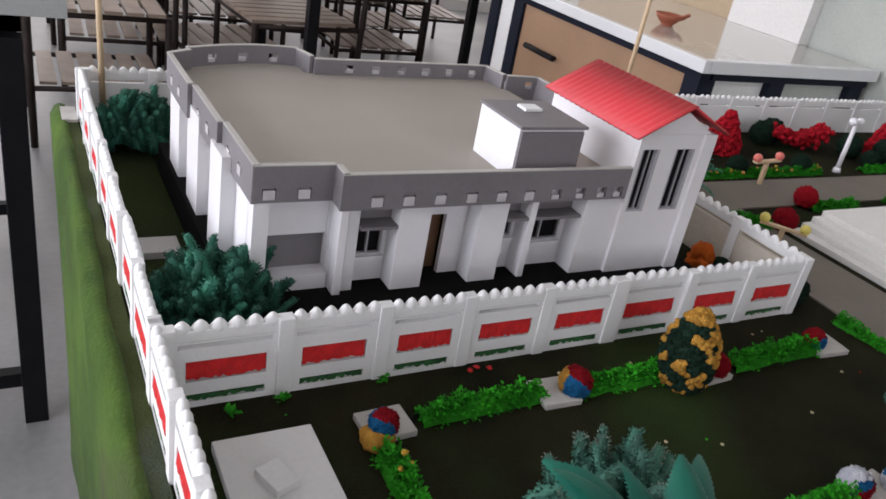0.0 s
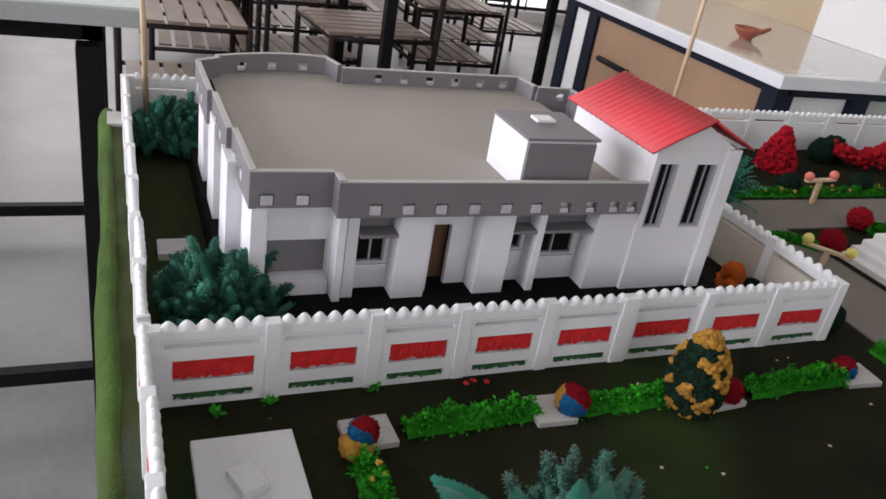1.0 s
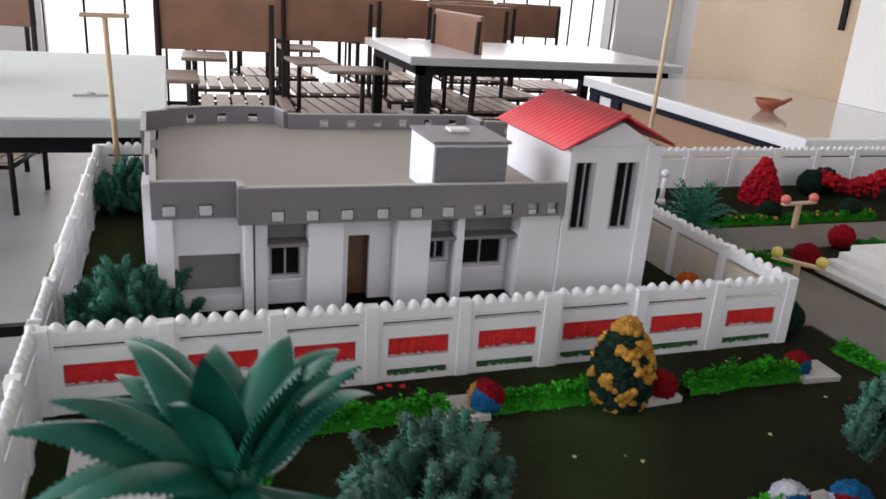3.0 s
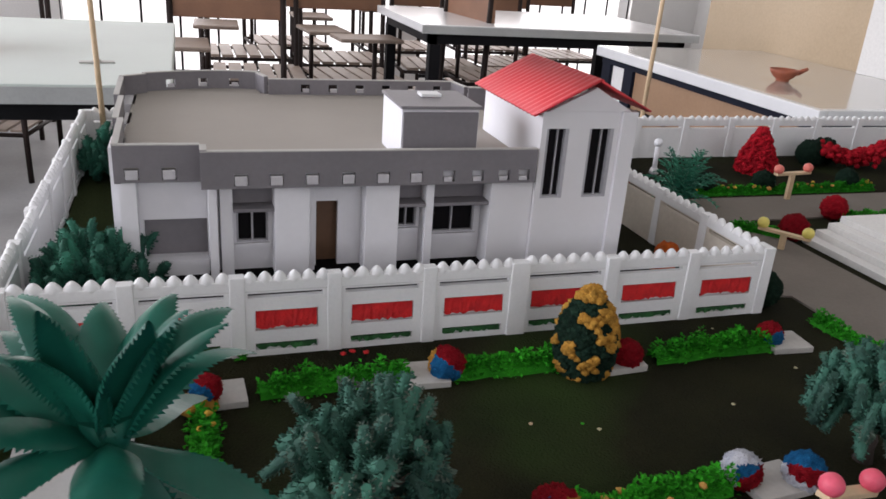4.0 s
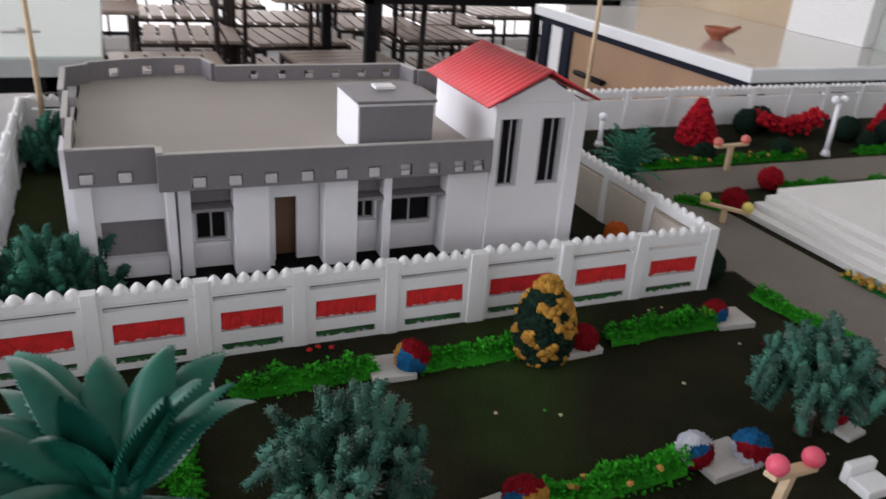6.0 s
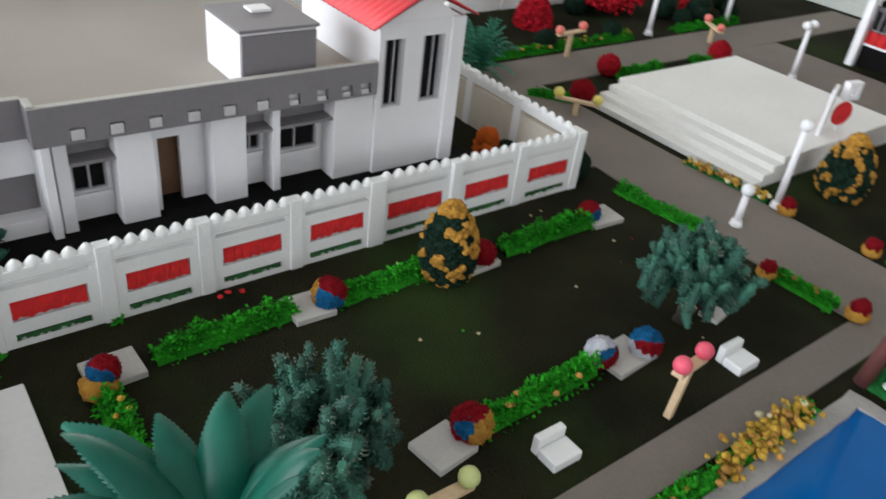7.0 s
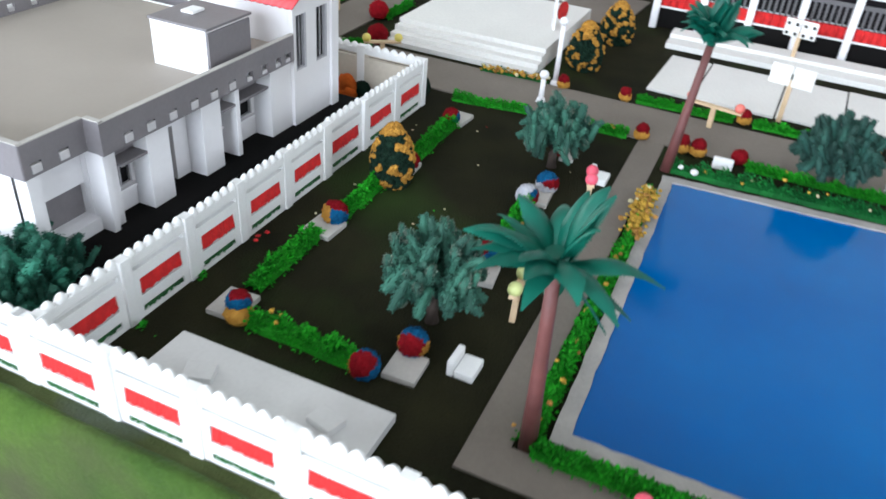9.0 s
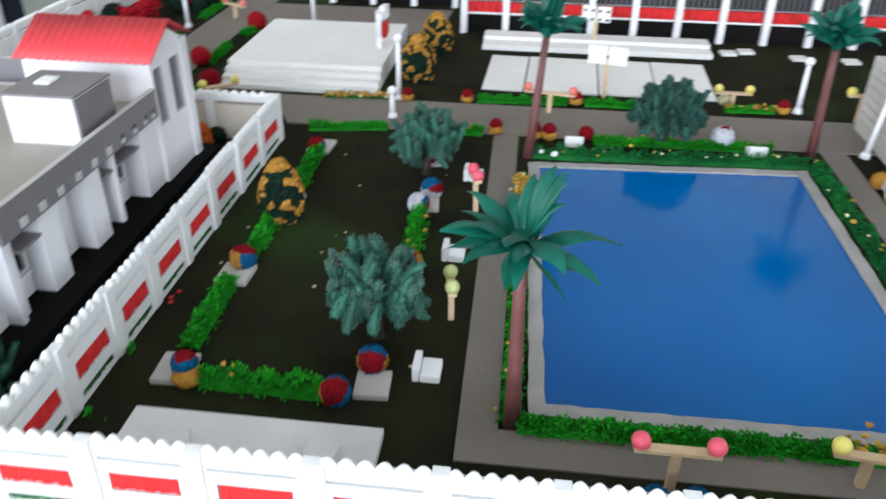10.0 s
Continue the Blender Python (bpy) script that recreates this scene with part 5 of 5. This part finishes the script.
    parapet(0.104, 0.245, 0.106, 0.113, Z1, Z2 + 0.001, [(0.03, zf + 0.01), (0.08, zf + 0.01)])
    parapet(0.096, 0.385, 0.098, 0.2455, Z1, Z2 + 0.001, [(0.04, zf + 0.01), (0.09, zf + 0.01)])
    parapet(0.088, 0.53, 0.09, 0.3855, Z1, Z2 + 0.003, [(0.04, zf + 0.01), (0.09, zf + 0.01)])
    parapet(0.123, 0.555, 0.0885, 0.5305, Z1, Z2 + 0.004, [])
    for (xa, ya), (xb, yb), hs in zip(pts[::2], pts[2::2], ((), (0.013,), (), (0.013,), (), (0.013,), ())):
        parapet(xb, yb + 0.001, xa, ya + 0.001, Z1, Z2 + 0.004, [(h, 0.1905) for h in hs])
    parapet(0.318, 0.552, 0.306, pts[-1][1], Z1, Z2 + 0.003, [])
    parapet(0.645, 0.556, 0.3185, 0.5515, Z1, Z2, [(0.03 + 0.047 * i, 0.1905) for i in range(6)])
    parapet(0.655, 0.50, 0.646, 0.555, Z1, Z2, [])
    parapet(0.72, 0.495, 0.6555, 0.4995, Z1, Z2, [(0.02, 0.19)])
    parapet(0.725, 0.31, 0.721, 0.4945, Z1, Z2, [])
    # water tank
    tank = add("water_tank", FOAM2, (0.4365, 0.5355, 0.116, 0.215, RF, 0.2545), label="white and grey card water tank")
    add("front_panel", GREY, (0.438, 0.534, 0.1125, 0.1158, RF, 0.2505), parent=tank)
    add("lid", GREY, (0.434, 0.538, 0.111, 0.217, 0.2547, 0.2585), parent=tank, bevel=0.0006)
    add("hatch", FOAM, (0.475, 0.502, 0.168, 0.19, 0.2587, 0.2625), parent=tank, bevel=0.0006)
    # stair tower
    tw = [(0.6185, 0.6495, 0.144, 0.236), (0.6785, 0.7135, 0.144, 0.236)]
    bm = bm_new()
    holed(bm, 0.611, 0.7205, G0, 0.2575, 0.088, 0.097, tw)
    part("tower_wall", bm, FOAM2, root)
    add("tower_wall", FOAM2, (0.611, 0.62, 0.0972, 0.295, G0, 0.2505))
    add("tower_wall", FOAM2, (0.7135, 0.7205, 0.0972, 0.295, G0, 0.2505))
    add("tower_wall", FOAM2, (0.6202, 0.7133, 0.286, 0.295, G0, 0.2505))
    add("tower_column", FOAM2, (0.721, 0.743, 0.083, 0.118, G0, 0.2585), label="white corner column of the tower", bevel=0.0008)
    for x0, x1, z0, z1 in tw:
        w = add("window", PANE, (x0, x1, 0.0955, 0.0968, z0, z1), label="tall black window pane")
        t = 0.003
        add("frame", FRAMEM, (x0, x0 + t, 0.0885, 0.0954, z0, z1), (x1 - 0.005, x1, 0.0885, 0.0954, z0, z1), (x0 + t, x1 - 0.005, 0.0895, 0.0954, z0, z0 + 0.003), parent=w)
        k = (x1 - x0 - 0.008) / 5
        for f in (3.1,):
            add("mullion", FRAMEM, (x0 + t + f * k - 0.0011, x0 + t + f * k + 0.0011, 0.0925, 0.0954, z0 + 0.003, z1), parent=w)
    # gable and red corrugated roof
    for y0, y1 in ((0.0882, 0.0965), (0.286, 0.2945)):
        bm = bm_new()
        a = [bm.verts.new((x, y, z)) for y in (y0, y1) for x, z in ((0.618, 0.2577), (0.736, 0.2577), (0.682, 0.288))]
        bm.faces.new(a[:3])
        bm.faces.new(a[3:][::-1])
        for i in range(3):
            j = (i + 1) % 3
            bm.faces.new((a[i], a[j], a[3 + j], a[3 + i]))
        part("gable", bm, FOAM2, root)
    for (xr, zr), (xe, ze) in (((0.6805, 0.2985), (0.594, 0.2535)), ((0.6815, 0.2985), (0.757, 0.2615))):
        bm = bm_new()
        n = 120
        rows = []
        for i in range(n + 1):
            y = 0.077 + (0.298 - 0.077) * i / n
            w = 0.0007 * math.sin(2 * math.pi * i / n * 17)
            k = 1 if xe < xr else -1
            rows.append([bm.verts.new((xr + (xe - xr) * f - k * 0.3 * w, y, zr + (ze - zr) * f + w)) for f in (0, 0.5, 1)])
        for a, b in zip(rows, rows[1:]):
            for k in (0, 1):
                bm.faces.new((a[k], a[k + 1], b[k + 1], b[k])).smooth = True
        ob = part("roof_slope", bm, RED, root, "red corrugated card roof slope")
        so = ob.modifiers.new("thickness", "SOLIDIFY")
        so.thickness = 0.0009
    bm = bm_new()
    cyl(bm, (0.681, 0.077, 0.2985), (0.681, 0.298, 0.2985), 0.0022, seg=8)
    part("ridge", bm, RED, root)


house()

# a small slab and step inside the fence
slab(0.047, 0.325, 0.05, 0.045, 0, 0.012, "paving_slab", SLAB)
slab(-0.0265, 0.855, 0.026, 0.07, 0, 0.009, "foam_block", SLAB, "pale grey card piece on the cloth corner")

# small things round the lawn and the pool
slab(0.852, -0.33, 0.03, 0.026, 10, 0.006)
pompom(0.846, -0.318, 0.012, ["red"], 120, 0.006)
pompom(0.058, -0.645, 0.016, ["blue"], 121)
pompom(0.06, -0.685, 0.016, ["blue"], 122)
perch(0.118, -0.862, 84, 0.07, 0.04, "lemon")
for x, y, r in ((0.894, -0.55, 0.007), (0.905, -0.525, 0.005)):
    bm = bm_new()
    ball(bm, (0, 0, r * 0.6), r, 3, 0.7, 0.35, 40 * x)
    solo("pebble", bm, FOAM, here(x, y, 0.012), "small white pebble in the poolside planting", "pebble", "pebbles")
for i, (x, y) in enumerate(((0.345, -0.018), (0.356, -0.014), (0.371, -0.020))):
    bm = bm_new()
    ball(bm, (0, 0, 0.001), 0.0034, 2, 0.35, 0.9, i * 3 + 1)
    solo("scrap", bm, CREPE, here(x, y), "small torn scrap of red crepe paper at the fence", "scrap", "scraps")

# crumbs and torn leaves on the lawn
for i in range(20):
    bm = bm_new()
    q = rnd
    s = q.uniform(0.0015, 0.0038)
    ball(bm, (0, 0, s * 0.4), s, 1, 0.4, 0.8, i)
    x, y = q.uniform(0.1, 0.98), q.uniform(-0.42, -0.03)
    if abs(y + 0.09) < 0.02:
        y -= 0.05
    solo("scrap", bm, [STICK, WOOLS["cream"], HEDGE, WOOLS["red"]][i % 4 if i % 3 == 0 else 1], here(x, y, 0), "tiny scrap of paper or wool on the lawn", "scrap", "scraps")
for x, y in ((0.115, -0.02), (0.235, -0.012), (0.06, -0.03)):
    bm = bm_new()
    for _ in range(14):
        leaf_quad(bm, Vector((rnd.uniform(-0.004, 0.004), rnd.uniform(-0.004, 0.004), rnd.uniform(0.001, 0.008))), Vector((rnd.uniform(-1, 1), rnd.uniform(-1, 1), rnd.random())), Vector((0, 0, 1)), 0.009, 0.006)
    solo("leaf_tuft", bm, HEDGE, here(x, y), "small fallen tuft of green plastic leaves", "leaf")
